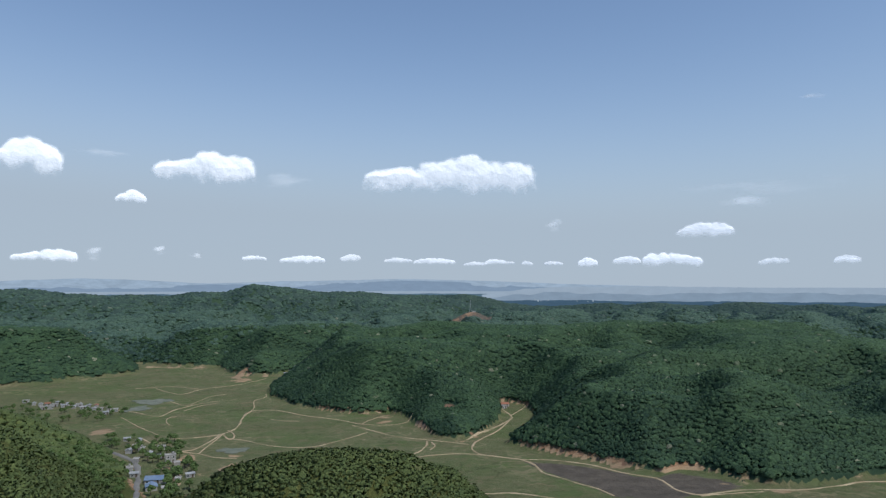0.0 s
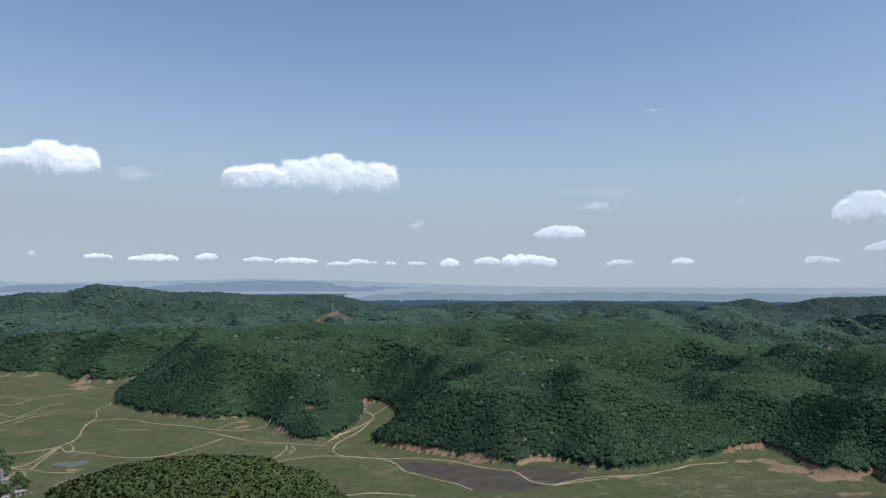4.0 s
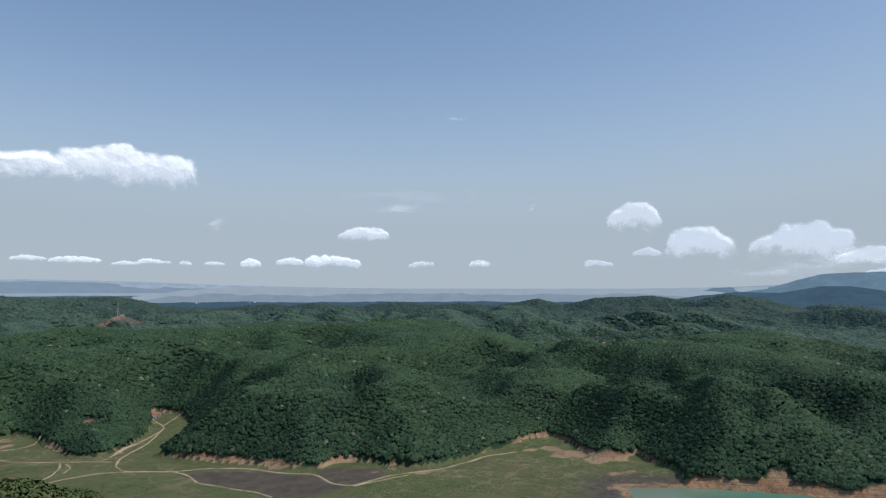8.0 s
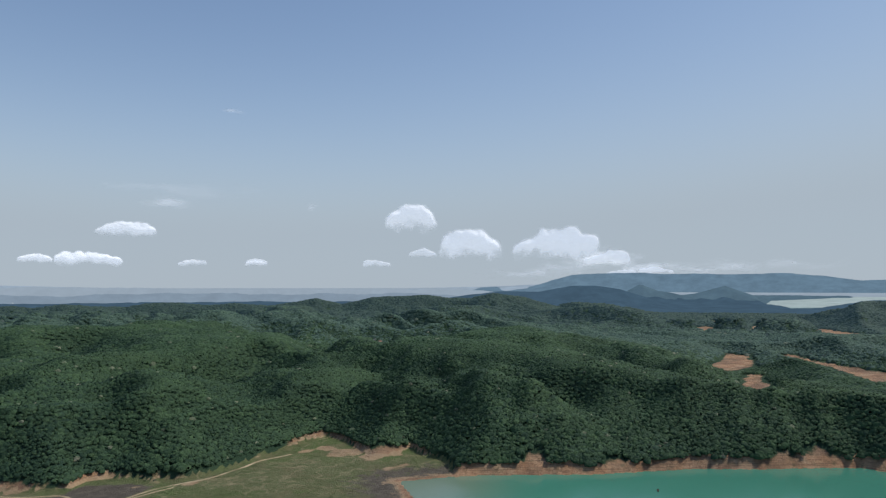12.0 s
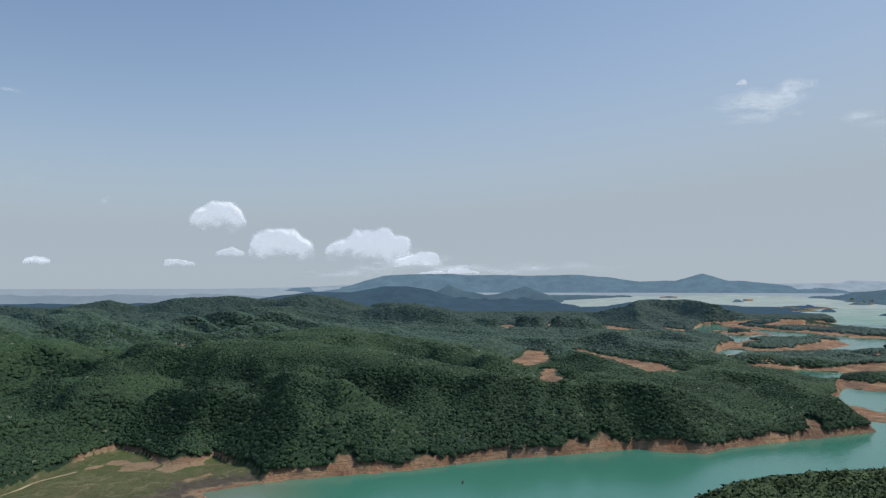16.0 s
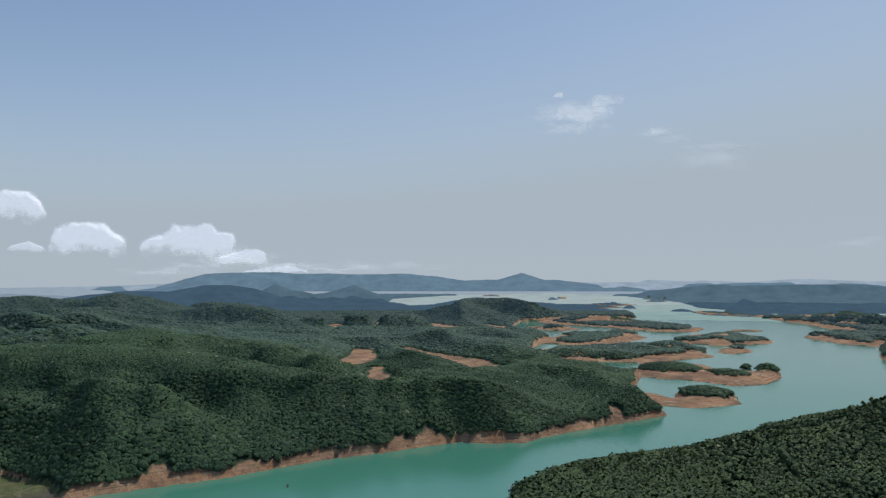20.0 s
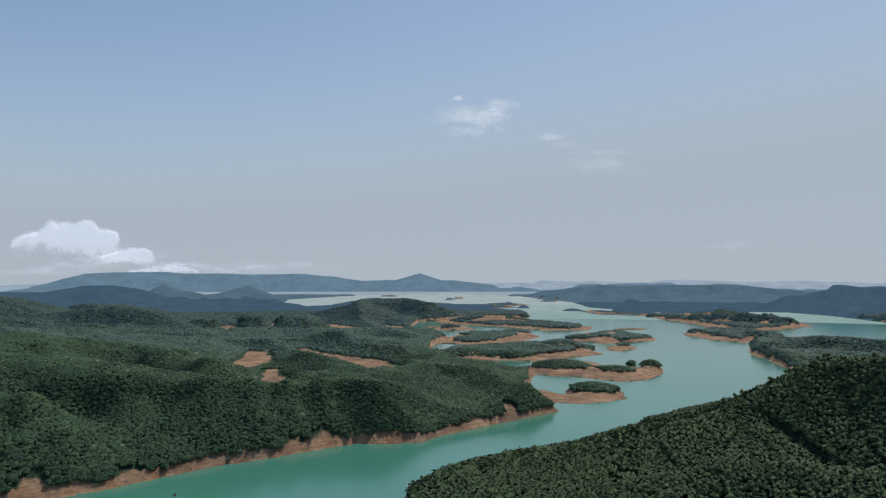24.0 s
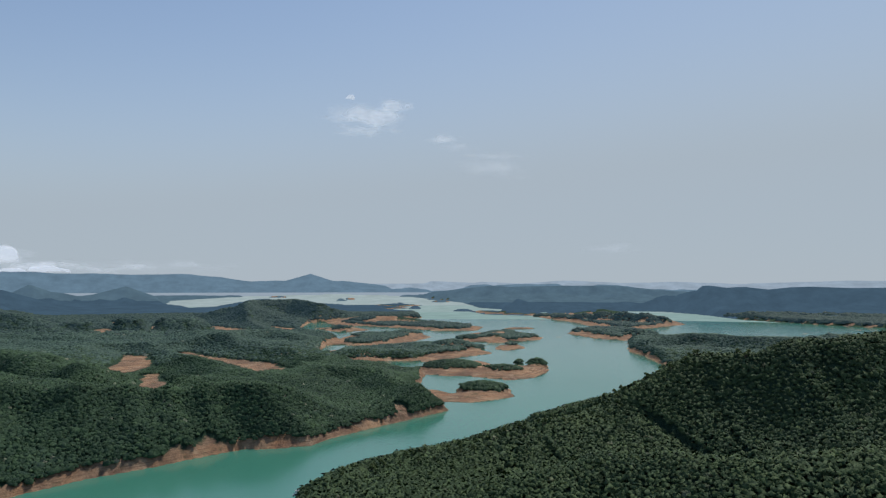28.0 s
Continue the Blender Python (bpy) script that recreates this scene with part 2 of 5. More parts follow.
# ranges and far plain: blue haze painted in as emission, paler with distance
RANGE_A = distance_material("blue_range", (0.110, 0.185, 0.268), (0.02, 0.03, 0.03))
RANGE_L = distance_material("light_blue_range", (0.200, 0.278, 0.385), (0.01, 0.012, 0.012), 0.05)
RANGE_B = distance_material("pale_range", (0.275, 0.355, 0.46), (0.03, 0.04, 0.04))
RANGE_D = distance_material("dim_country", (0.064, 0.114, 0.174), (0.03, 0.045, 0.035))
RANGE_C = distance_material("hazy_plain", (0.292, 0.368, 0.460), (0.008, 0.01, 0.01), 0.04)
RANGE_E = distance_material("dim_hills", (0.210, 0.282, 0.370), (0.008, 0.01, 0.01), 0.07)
# far lake in three bands, its pale sky reflection painted in as glow
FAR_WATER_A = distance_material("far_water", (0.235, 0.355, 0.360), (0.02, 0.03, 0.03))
FAR_WATER_B = distance_material("sky_pale_water", (0.275, 0.380, 0.395), (0.02, 0.03, 0.03))
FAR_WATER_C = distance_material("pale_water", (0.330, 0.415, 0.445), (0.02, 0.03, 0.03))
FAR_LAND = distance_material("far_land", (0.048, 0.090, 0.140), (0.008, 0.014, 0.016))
CLOUD = cloud_material("cloud", 0.55, 0.80, 0.56)
CIRRUS = cloud_material("cirrus", 0.25, 1.15, 0.55)

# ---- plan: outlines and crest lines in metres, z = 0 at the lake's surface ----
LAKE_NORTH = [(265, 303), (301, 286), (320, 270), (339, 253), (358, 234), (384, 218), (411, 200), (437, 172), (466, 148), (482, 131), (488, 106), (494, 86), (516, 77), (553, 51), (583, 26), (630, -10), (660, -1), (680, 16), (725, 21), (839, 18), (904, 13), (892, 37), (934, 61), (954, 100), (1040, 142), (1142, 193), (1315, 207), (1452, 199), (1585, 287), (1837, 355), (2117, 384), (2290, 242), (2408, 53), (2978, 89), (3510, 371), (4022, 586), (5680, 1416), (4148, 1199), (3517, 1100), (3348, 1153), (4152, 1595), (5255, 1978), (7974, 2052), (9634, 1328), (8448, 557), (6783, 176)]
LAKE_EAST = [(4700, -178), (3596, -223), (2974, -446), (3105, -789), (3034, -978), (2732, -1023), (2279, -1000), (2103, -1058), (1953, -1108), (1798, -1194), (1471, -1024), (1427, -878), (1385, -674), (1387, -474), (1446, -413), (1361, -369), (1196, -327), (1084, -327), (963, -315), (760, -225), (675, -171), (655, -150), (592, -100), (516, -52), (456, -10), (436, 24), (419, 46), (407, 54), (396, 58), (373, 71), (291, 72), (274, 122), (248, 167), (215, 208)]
VALLEY_A = [(-488, 708), (-472, 754), (-446, 771), (-428, 806), (-404, 835), (-378, 867), (-393, 918), (-450, 963), (-475, 997), (-404, 963), (-317, 931), (-302, 943), (-247, 846), (-211, 836), (-201, 878), (-189, 889), (-186, 812), (-185, 746), (-169, 691), (-135, 638), (-112, 621), (-89, 602), (-69, 594), (-47, 602), (-31, 585)]
VALLEY_A += [(-23, 555), (-16, 534), (-7, 509), (5, 501), (17, 505), (32, 534), (45, 578), (50, 616), (48, 650), (56, 656), (72, 638), (75, 603), (67, 555), (52, 514), (42, 488), (57, 471), (76, 453), (91, 439), (99, 428), (116, 416), (127, 410), (139, 421), (149, 418), (160, 404), (164, 391)]
VALLEY_B = [(167, 400), (176, 388), (195, 389), (219, 396), (244, 404), (282, 421), (300, 425), (298, 405), (289, 377), (286, 356), (299, 350), (317, 353), (313, 338), (312, 313)]
VALLEY_C = [(288, 278), (229, 237), (157, 273), (85, 319), (24, 344), (-14, 400), (-58, 416), (-80, 377), (-102, 335), (-115, 325), (-139, 345), (-171, 394), (-224, 469), (-320, 554), (-424, 606)]
MUD = [(50, 439), (73, 434), (97, 421), (116, 404), (135, 416), (157, 396), (159, 387), (133, 374), (113, 365), (88, 370), (75, 393), (57, 418)]
RANGE_NEAR = [(34.8, -0.14), (28.9, 0.06), (23.3, -0.03), (18.5, 0.02), (13.0, 0.02), (8.5, 0.11), (3.5, 0.38), (-0.6, 0.25), (-3.8, 0.02), (-9.7, -0.12), (-13.2, -0.34), (-18.3, -0.37), (-25.7, -0.44), (-29.6, -0.58), (-30.9, -0.7), (-40.7, -0.51), (-46.4, -0.32), (-48.9, -0.05), (-50.9, -0.18), (-49.6, -0.32), (-51.8, -0.06), (-54.9, 0.85), (-58.6, 1.04), (-62.2, 0.91), (-66.8, 0.86), (-70.9, 0.9), (-73.1, 0.67), (-75.3, 0.39), (-77.9, 0.43), (-79.9, 1.0), (-81.7, 0.42), (-83.8, 0.29), (-86.5, -0.05), (-89.6, -0.17), (-89.4, -0.06), (-93.6, 0.12), (-100.3, 0.17), (-108.9, -0.06), (-116.8, -0.05), (-126.8, 0.03)]
RANGE_FAR = [(34.8, 0.17), (27.1, 0.47), (22.5, 0.31), (18.5, 0.1), (13.0, 0.29), (8.5, 0.34), (4.0, 0.48), (-2.9, 0.34), (-9.7, 0.06), (-18.3, -0.16), (-26.1, -0.31), (-36.2, -0.33), (-49.3, -0.05), (-59.5, 0.45), (-68.6, 0.31), (-86.5, 0.2), (-89.6, 0.4), (-93.1, 0.27), (-89.0, 0.21), (-93.6, 0.35), (-96.7, 0.21), (-100.3, 0.44), (-104.7, 0.25), (-108.9, 0.33), (-113.0, 0.16), (-116.8, 0.27), (-120.4, 0.38), (-126.8, 0.32)]
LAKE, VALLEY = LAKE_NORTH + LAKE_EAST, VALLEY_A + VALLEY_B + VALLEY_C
RIDGES, BARS, MOUNDS, CLEARINGS, SOIL, PONDS = [], [], [], [], [], []


def ridge(width, line):
    RIDGES.append((width, line))


ridge(430, [(-983, 1448, 99), (-895, 1504, 100), (-825, 1543, 90), (-755, 1579, 85), (-702, 1603, 87), (-636, 1630, 84), (-590, 1647, 92), (-518, 1671, 92), (-460, 1688, 111), (-366, 1711, 101), (-300, 1724, 91), (-205, 1738, 92), (-122, 1746, 85), (-38, 1750, 83)])  # west crest
ridge(330, [(-45, 2050, 78), (62, 2049, 81), (135, 2046, 68), (192, 2041, 52), (264, 2033, 44)])  # mast crest
ridge(420, [(258, 1983, 44), (335, 1972, 51), (455, 1947, 59), (499, 1937, 53), (564, 1919, 62), (626, 1900, 55), (693, 1876, 52), (745, 1856, 62), (813, 1827, 63), (879, 1797, 55), (946, 1762, 60), (989, 1739, 55), (1027, 1716, 52)])  # north crest
ridge(400, [(1181, 1974, 43), (1298, 1898, 67), (1365, 1851, 47), (1444, 1790, 70), (1578, 1673, 77), (1628, 1624, 67), (1676, 1575, 67), (1727, 1519, 83), (1786, 1450, 72), (1862, 1350, 37)])  # north east crest
ridge(260, [(1544, 1271, 33), (1555, 1002, 60), (1508, 889, 50), (1416, 746, 17)])  # spur a
ridge(650, [(2433, 2229, 71), (2499, 2156, 84), (2610, 2019, 81), (2701, 1896, 109), (2760, 1810, 109), (2816, 1721, 94), (2869, 1631, 62), (2944, 1491, 1)])  # east range
ridge(420, [(3944, 2368, 69), (3990, 2289, 120), (4044, 2193, 76)])  # twin peak a
ridge(450, [(4136, 2013, 58), (4213, 1846, 109), (4270, 1711, 54)])  # twin peak b
ridge(520, [(2852, -932, 75), (2921, -1038, 100), (2992, -1135, 116), (3052, -1256, 102), (3025, -1319, 107), (2984, -1409, 95), (2946, -1486, 105), (2908, -1561, 107), (2848, -1667, 102), (2779, -1779, 103), (2664, -1948, 107)])  # lake mountain
ridge(190, [(3244, -201, 11), (3288, -283, 41), (3332, -348, 61), (3368, -465, 28)])  # cone
ridge(1100, [(6500, 65, 51), (6493, -299, 93), (6480, -506, 114), (6466, -660, 103), (6395, -1166, 114), (6299, -1604, 113), (6163, -2065, 64)])  # low range
ridge(170, [(-160, 702, 17), (-135, 748, 23), (-93, 795, 34), (-26, 780, 46), (24, 720, 41), (39, 599, 31)])  # hill with house
ridge(120, [(14, 1430, 44), (51, 1449, 53), (97, 1467, 43)])  # mast hill
ridge(200, [(68, 757, 22), (201, 1132, 26), (329, 1206, 18), (450, 1220, 17)])  # hill north a
ridge(150, [(97, 491, 5), (147, 540, 10), (227, 598, 13), (330, 729, 20), (446, 839, 25)])  # hill north b
ridge(150, [(273, 443, 14), (383, 525, 16), (534, 622, 21), (622, 622, 20)])  # hill north c
ridge(150, [(365, 371, 15), (475, 429, 21), (596, 472, 26), (653, 462, 24)])  # hill north d
ridge(300, [(221, 1281, 20), (372, 1298, 24), (479, 1154, 18), (671, 1172, 10), (708, 969, 2)])  # mid rise
ridge(120, [(609, 455, 19), (689, 406, 18), (597, 256, 21), (565, 201, 19)])  # point a
ridge(110, [(745, 292, 10), (781, 251, 21), (736, 188, 23), (686, 137, 23)])  # point b
ridge(85, [(620, 158, 19), (750, 121, 28), (737, 61, 26), (660, 16, 23), (590, 7, 23)])  # point c
ridge(150, [(1085, 381, 30), (1300, 365, 29), (1364, 317, 28), (1276, 246, 23)])  # far wood a
ridge(170, [(1524, 754, 46), (1556, 548, 38), (2324, 598, 63), (2451, 494, 63), (2177, 317, 49), (2145, 141, 38), (2099, 63, 31)])  # far wood b
ridge(64, [(-252, 348, 64), (-223, 356, 56), (-203, 351, 49), (-186, 345, 43), (-168, 335, 36)])  # front left
ridge(95, [(372, 44, 14), (388, 37, 12), (400, 15, 14), (410, -4, 16), (419, -26, 19), (428, -43, 24), (436, -61, 28), (433, -79, 30), (440, -97, 33), (447, -110, 37), (455, -118, 42), (460, -139, 51), (464, -158, 60), (469, -173, 66), (461, -194, 67), (455, -207, 68), (450, -219, 75), (462, -239, 76), (452, -257, 77), (463, -277, 78), (472, -301, 80), (480, -345, 85)])  # crest of the near ridge
ridge(60, [(280, -175, 47), (273, -125, 43), (294, -100, 42), (321, -78, 36), (315, -57, 30)])  # point right c
ridge(150, [(1199, -352, 19), (1205, -431, 30), (1191, -469, 30), (1152, -486, 29), (1084, -514, 32), (1011, -549, 36)])  # south hill
BARS.append([(690, 15), (676, 7), (669, -36), (686, -59), (706, -83), (752, -79), (764, -53), (756, -29), (733, -16), (757, -2), (765, 17)])
BARS.append([(853, -53), (823, -83), (847, -120), (932, -151), (978, -150), (979, -123), (1007, -86), (979, -60), (953, -21), (934, 6), (881, 2)])
BARS.append([(892, 27), (859, -19), (915, -56), (1000, -82), (1053, -65), (1038, -14), (1001, 18)])
BARS.append([(1040, 176), (1016, 107), (1039, 60), (1031, 10), (1104, -51), (1158, -101), (1220, -85), (1312, -50), (1364, 14), (1314, 86), (1244, 171), (1171, 202)])
BARS.append([(1230, -94), (1198, -122), (1252, -163), (1350, -159), (1324, -114)])
BARS.append([(1315, 222), (1314, 159), (1301, 96), (1421, 37), (1530, 8), (1658, 36), (1659, 109), (1549, 200)])
BARS.append([(1480, -37), (1391, -64), (1363, -139), (1448, -219), (1511, -233), (1676, -224), (1697, -159), (1657, -76)])
BARS.append([(2183, 378), (1966, 270), (1859, 107), (1741, 17), (1740, -108), (1908, -136), (2180, -13), (2368, 231), (2411, 351)])
BARS.append([(1836, 333), (1680, 231), (1765, 155), (1965, 239)])
BARS.append([(3343, 567), (3261, 241), (3508, 91), (4019, 233), (4022, 554)])
BARS.append([(1808, -155), (1784, -239), (1855, -278), (1907, -194)])
BARS.append([(1528, -241), (1511, -274), (1562, -281)])
BARS.append([(1636, -295), (1478, -328), (1417, -382), (1493, -450), (1614, -516), (1829, -523), (1855, -367)])
BARS.append([(2447, -343), (2176, -396), (1905, -415), (1759, -475), (1853, -589), (2014, -725), (2532, -826), (3105, -789), (3108, -466)])
BARS.append([(3258, -85), (2740, -170), (2584, -346), (2737, -465), (3039, -456), (3110, -193)])
BARS.append([(5674, 782), (5242, 555), (6788, 719), (6472, 892)])
BARS.append([(4021, 425), (3600, 208), (4017, 40), (4549, 263)])
BARS.append([(5668, 147), (5044, -111), (5665, -215), (6464, 65)])
BARS.append([(6797, 1695), (6476, 1305), (7970, 1606), (7973, 1925)])
BARS.append([(1631, -833), (1593, -852), (1670, -888)])
BARS.append([(1630, -885), (1611, -907), (1669, -933)])
BARS.append([(1926, -1116), (1822, -1210), (1979, -1315), (2070, -1208)])
BARS.append([(1754, -1009), (1731, -1066), (1799, -1093)])
MOUNDS.append((748, -49, 27, 10))
MOUNDS.append((908, -92, 24, 9))
MOUNDS.append((964, -136, 16, 12))
MOUNDS.append((999, -117, 6, 7))
MOUNDS.append((952, -20, 43, 11))
MOUNDS.append((1253, -27, 41, 15))
MOUNDS.append((1199, 11, 28, 11))
MOUNDS.append((1252, -67, 21, 5))
MOUNDS.append((1299, -137, 12, 5))
MOUNDS.append((1105, 116, 52, 12))
MOUNDS.append((1087, 54, 38, 12))
MOUNDS.append((1142, 192, 19, 7))
MOUNDS.append((1565, 140, 55, 7))
MOUNDS.append((1638, 68, 36, 7))
MOUNDS.append((1365, 144, 32, 4))
MOUNDS.append((1480, -73, 33, 8))
MOUNDS.append((1463, -127, 23, 8))
MOUNDS.append((1479, -180, 16, 7))
MOUNDS.append((1511, -204, 14, 8))
MOUNDS.append((2083, 220, 49, 8))
MOUNDS.append((2021, 124, 22, 8))
MOUNDS.append((1963, 55, 31, 9))
MOUNDS.append((1883, 18, 12, 6))
MOUNDS.append((1883, -11, 9, 6))
MOUNDS.append((1765, 235, 20, 10))
MOUNDS.append((1674, -341, 23, 11))
MOUNDS.append((1578, -369, 27, 11))
MOUNDS.append((1578, -444, 48, 14))
MOUNDS.append((2536, -390, 44, 10))
MOUNDS.append((2362, -429, 48, 15))
MOUNDS.append((2246, -471, 45, 23))
MOUNDS.append((2141, -509, 46, 31))
MOUNDS.append((2076, -552, 45, 33))
MOUNDS.append((2015, -592, 40, 32))
MOUNDS.append((2044, -650, 31, 23))
MOUNDS.append((5243, 709, 33, 25))
MOUNDS.append((5242, 671, 24, 25))
MOUNDS.append((3420, 102, 27, 19))
MOUNDS.append((3600, 237, 45, 14))
MOUNDS.append((3261, 344, 46, 13))
MOUNDS.append((5238, 219, 33, 17))
MOUNDS.append((4866, -29, 70, 16))
MOUNDS.append((4553, 808, 21, 18))
MOUNDS.append((7148, 1725, 55, 28))
MOUNDS.append((6795, 1477, 42, 27))
MOUNDS.append((3110, -118, 44, 12))
CLEARINGS.append([(942, 441), (881, 396), (904, 381), (976, 384), (1108, 442), (1127, 498)])
CLEARINGS.append([(780, 333), (738, 308), (707, 283), (780, 291), (884, 341), (884, 366)])
CLEARINGS.append([(1154, 422), (1073, 351), (954, 267), (880, 221), (940, 188), (1010, 235), (1073, 317), (1173, 403)])
CLEARINGS.append([(1749, 858), (1580, 743), (1793, 794), (1794, 851)])
CLEARINGS.append([(2122, 982), (1915, 833), (2031, 867), (2189, 1005)])
CLEARINGS.append([(1617, 664), (1890, 695), (1998, 751), (1916, 773)])
CLEARINGS.append([(1970, 693), (1787, 586), (1615, 427), (1763, 454), (1969, 630), (2186, 709), (2222, 764)])
CLEARINGS.append([(1761, 318), (1940, 452), (1837, 442), (1739, 377)])
CLEARINGS.append([(904, 631), (901, 595), (967, 639), (948, 653)])
CLEARINGS.append([(1026, 714), (1018, 684), (1104, 731), (1094, 750)])
CLEARINGS.append([(641, 839), (640, 792), (606, 711), (582, 694), (591, 747), (617, 810)])
CLEARINGS.append([(715, 866), (740, 862), (767, 907), (740, 910)])
CLEARINGS.append([(5, 531), (22, 531), (25, 553), (8, 548)])
CLEARINGS.append([(53, 569), (73, 615), (68, 626), (54, 594)])
SOIL.append((-46, 567, 15, 18))
SOIL.append((-245, 841, 17, 30))
SOIL.append((-354, 931, 39, 18))
SOIL.append((-210, 862, 17, 32))
SOIL.append((-162, 450, 6, 11))
SOIL.append((-132, 455, 8, 5))
SOIL.append((-128, 432, 4, 9))
SOIL.append((-141, 410, 4, 5))
SOIL.append((45, 468, 13, 9))
SOIL.append((155, 393, 11, 5))
SOIL.append((21, 511, 9, 9))
SOIL.append((177, 380, 23, 5))
SOIL.append((215, 384, 14, 4))
SOIL.append((-781, 1275, 26, 47))
SOIL.append((105, 428, 7, 5))
SOIL.append((-200, 435, 6, 13))
SOIL.append((-255, 530, 7, 12))
PONDS.append((-139, 468, 10, 7))
PONDS.append((-271, 660, 16, 15))
PONDS.append((-268, 622, 9, 13))
SOIL.append((279, 379, 16, 12))
SOIL.append((283, 352, 14, 9))
SOIL.append((286, 328, 16, 9))
SOIL.append((468, 151, 13, 12))
SOIL.append((452, 160, 12, 12))
SOIL.append((470, 139, 12, 10))
SOIL.append((414, 193, 10, 12))
SOIL.append((408, 200, 9, 9))
SOIL.append((372, 230, 10, 9))
SOIL.append((336, 265, 13, 9))
SOIL.append((288, 355, 15, 12))
SOIL.append((300, 353, 12, 12))
SOIL.append((284, 374, 10, 8))
SOIL.append((281, 398, 8, 8))
SOIL.append((267, 400, 8, 6))
SOIL.append((590, 29, 13, 8))
SOIL.append((405, 202, 13, 10))
SOIL.append((-231, 813, 13, 26))
SOIL.append((-190, 864, 22, 29))
SOIL.append((-327, 928, 22, 18))
SOIL.append((-381, 934, 25, 15))
SOIL.append((-47, 581, 14, 17))
SOIL.append((-21, 574, 6, 12))
SOIL.append((14, 567, 17, 12))
SOIL.append((1, 530, 8, 8))
SOIL.append((10, 496, 7, 7))
SOIL.append((39, 468, 11, 8))
SOIL.append((-135, 454, 9, 7))
SOIL.append((-130, 423, 7, 10))
SOIL.append((-161, 446, 7, 10))
SOIL.append((-202, 431, 7, 12))
SOIL.append((-253, 526, 13, 17))
SOIL.append((-140, 407, 9, 5))
SOIL.append((-83, 486, 5, 11))
SOIL.append((66, 528, 5, 7))
SOIL.append((-12, 482, 3, 15))
SOIL.append((-198, 434, 7, 13))
SOIL.append((-184, 426, 5, 8))
SOIL.append((-163, 423, 6, 6))
SOIL.append((-152, 399, 5, 7))
SOIL.append((-229, 466, 9, 8))
SOIL.append((-205, 466, 5, 9))
SOIL.append((395, 59, 11, 10))
SOIL.append((378, 64, 9, 9))
SOIL.append((408, 55, 8, 7))
SOIL.append((415, 49, 7, 6))
FRONT_HILL = [(-93, 304, 16), (-89, 311, 22), (-85, 317, 26), (-76, 325, 27), (-70, 331, 28), (-63, 334, 29), (-50, 336, 29), (-39, 338, 28), (-26, 337, 27), (-18, 334, 22), (-10, 328, 16), (-2, 322, 10), (6, 316, 6)]  # crest of the scrubby hill before the valley
RIDGE_PATH = [(378, -33), (388, -39), (380, -45), (369, -50), (365, -56), (368, -63), (361, -68)]

# ---- ground ----
def lattice(ix, iy, seed):
    v = np.sin(ix * 127.1 + iy * 311.7 + seed * 74.7) * 43758.5453
    return v - np.floor(v)


def ripple(x, y, size, octaves=4, seed=0, ridged=False):
    """Smooth noise over the plan, about -1..1 (ridged: 0..1, crests at 1)."""
    total, weight, amp = np.zeros_like(x), 0.0, 1.0
    for k in range(octaves):
        u, v = x / size * 2 ** k + 17.3 * k, y / size * 2 ** k - 9.1 * k
        i, j = np.floor(u), np.floor(v)
        a, b = u - i, v - j
        a, b = a * a * (3 - 2 * a), b * b * (3 - 2 * b)
        g = (lattice(i, j, seed) * (1 - a) + lattice(i + 1, j, seed) * a) * (1 - b) + (lattice(i, j + 1, seed) * (1 - a) + lattice(i + 1, j + 1, seed) * a) * b
        g = 2 * g - 1
        total += amp * ((1.03 - np.sqrt(g * g + 0.010)) if ridged else g)
        weight, amp = weight + amp, amp * 0.5
    return total / weight


def to_line(x, y, line, closed=False):
    """Distance to a line on the plan, and the line's third value at the nearest place."""
    best, value = np.full_like(x, 1e9), np.zeros_like(x)
    pts = list(line) + ([line[0]] if closed else [])
    for p, q in zip(pts, pts[1:]):
        dx, dy = q[0] - p[0], q[1] - p[1]
        s = np.clip(((x - p[0]) * dx + (y - p[1]) * dy) / (dx * dx + dy * dy + 1e-9), 0, 1)
        d = np.hypot(x - p[0] - s * dx, y - p[1] - s * dy)
        near = d < best
        best = np.where(near, d, best)
        if len(p) > 2:
            value = np.where(near, p[2] + s * (q[2] - p[2]), value)
    return best, value


def outside(x, y, ring):
    """Signed distance to a closed outline: negative inside."""
    d, _ = to_line(x, y, ring, True)
    inside = np.zeros(x.shape, bool)
    for p, q in zip(ring, ring[1:] + ring[:1]):
        if p[1] != q[1]:
            inside ^= ((p[1] > y) != (q[1] > y)) & (x < (q[0] - p[0]) * (y - p[1]) / (q[1] - p[1]) + p[0])
    return np.where(inside, -d, d)


def within(x, y, ring, margin):
    xs, ys = [p[0] for p in ring], [p[1] for p in ring]
    return (x > min(xs) - margin) & (x < max(xs) + margin) & (y > min(ys) - margin) & (y < max(ys) + margin)


def smooth_max(a, b, k):
    h = np.clip(0.5 + 0.5 * (a - b) / k, 0, 1)
    return b + (a - b) * h + k * h * (1 - h)


TREE = 4.0  # usual height of the canopy over the ground


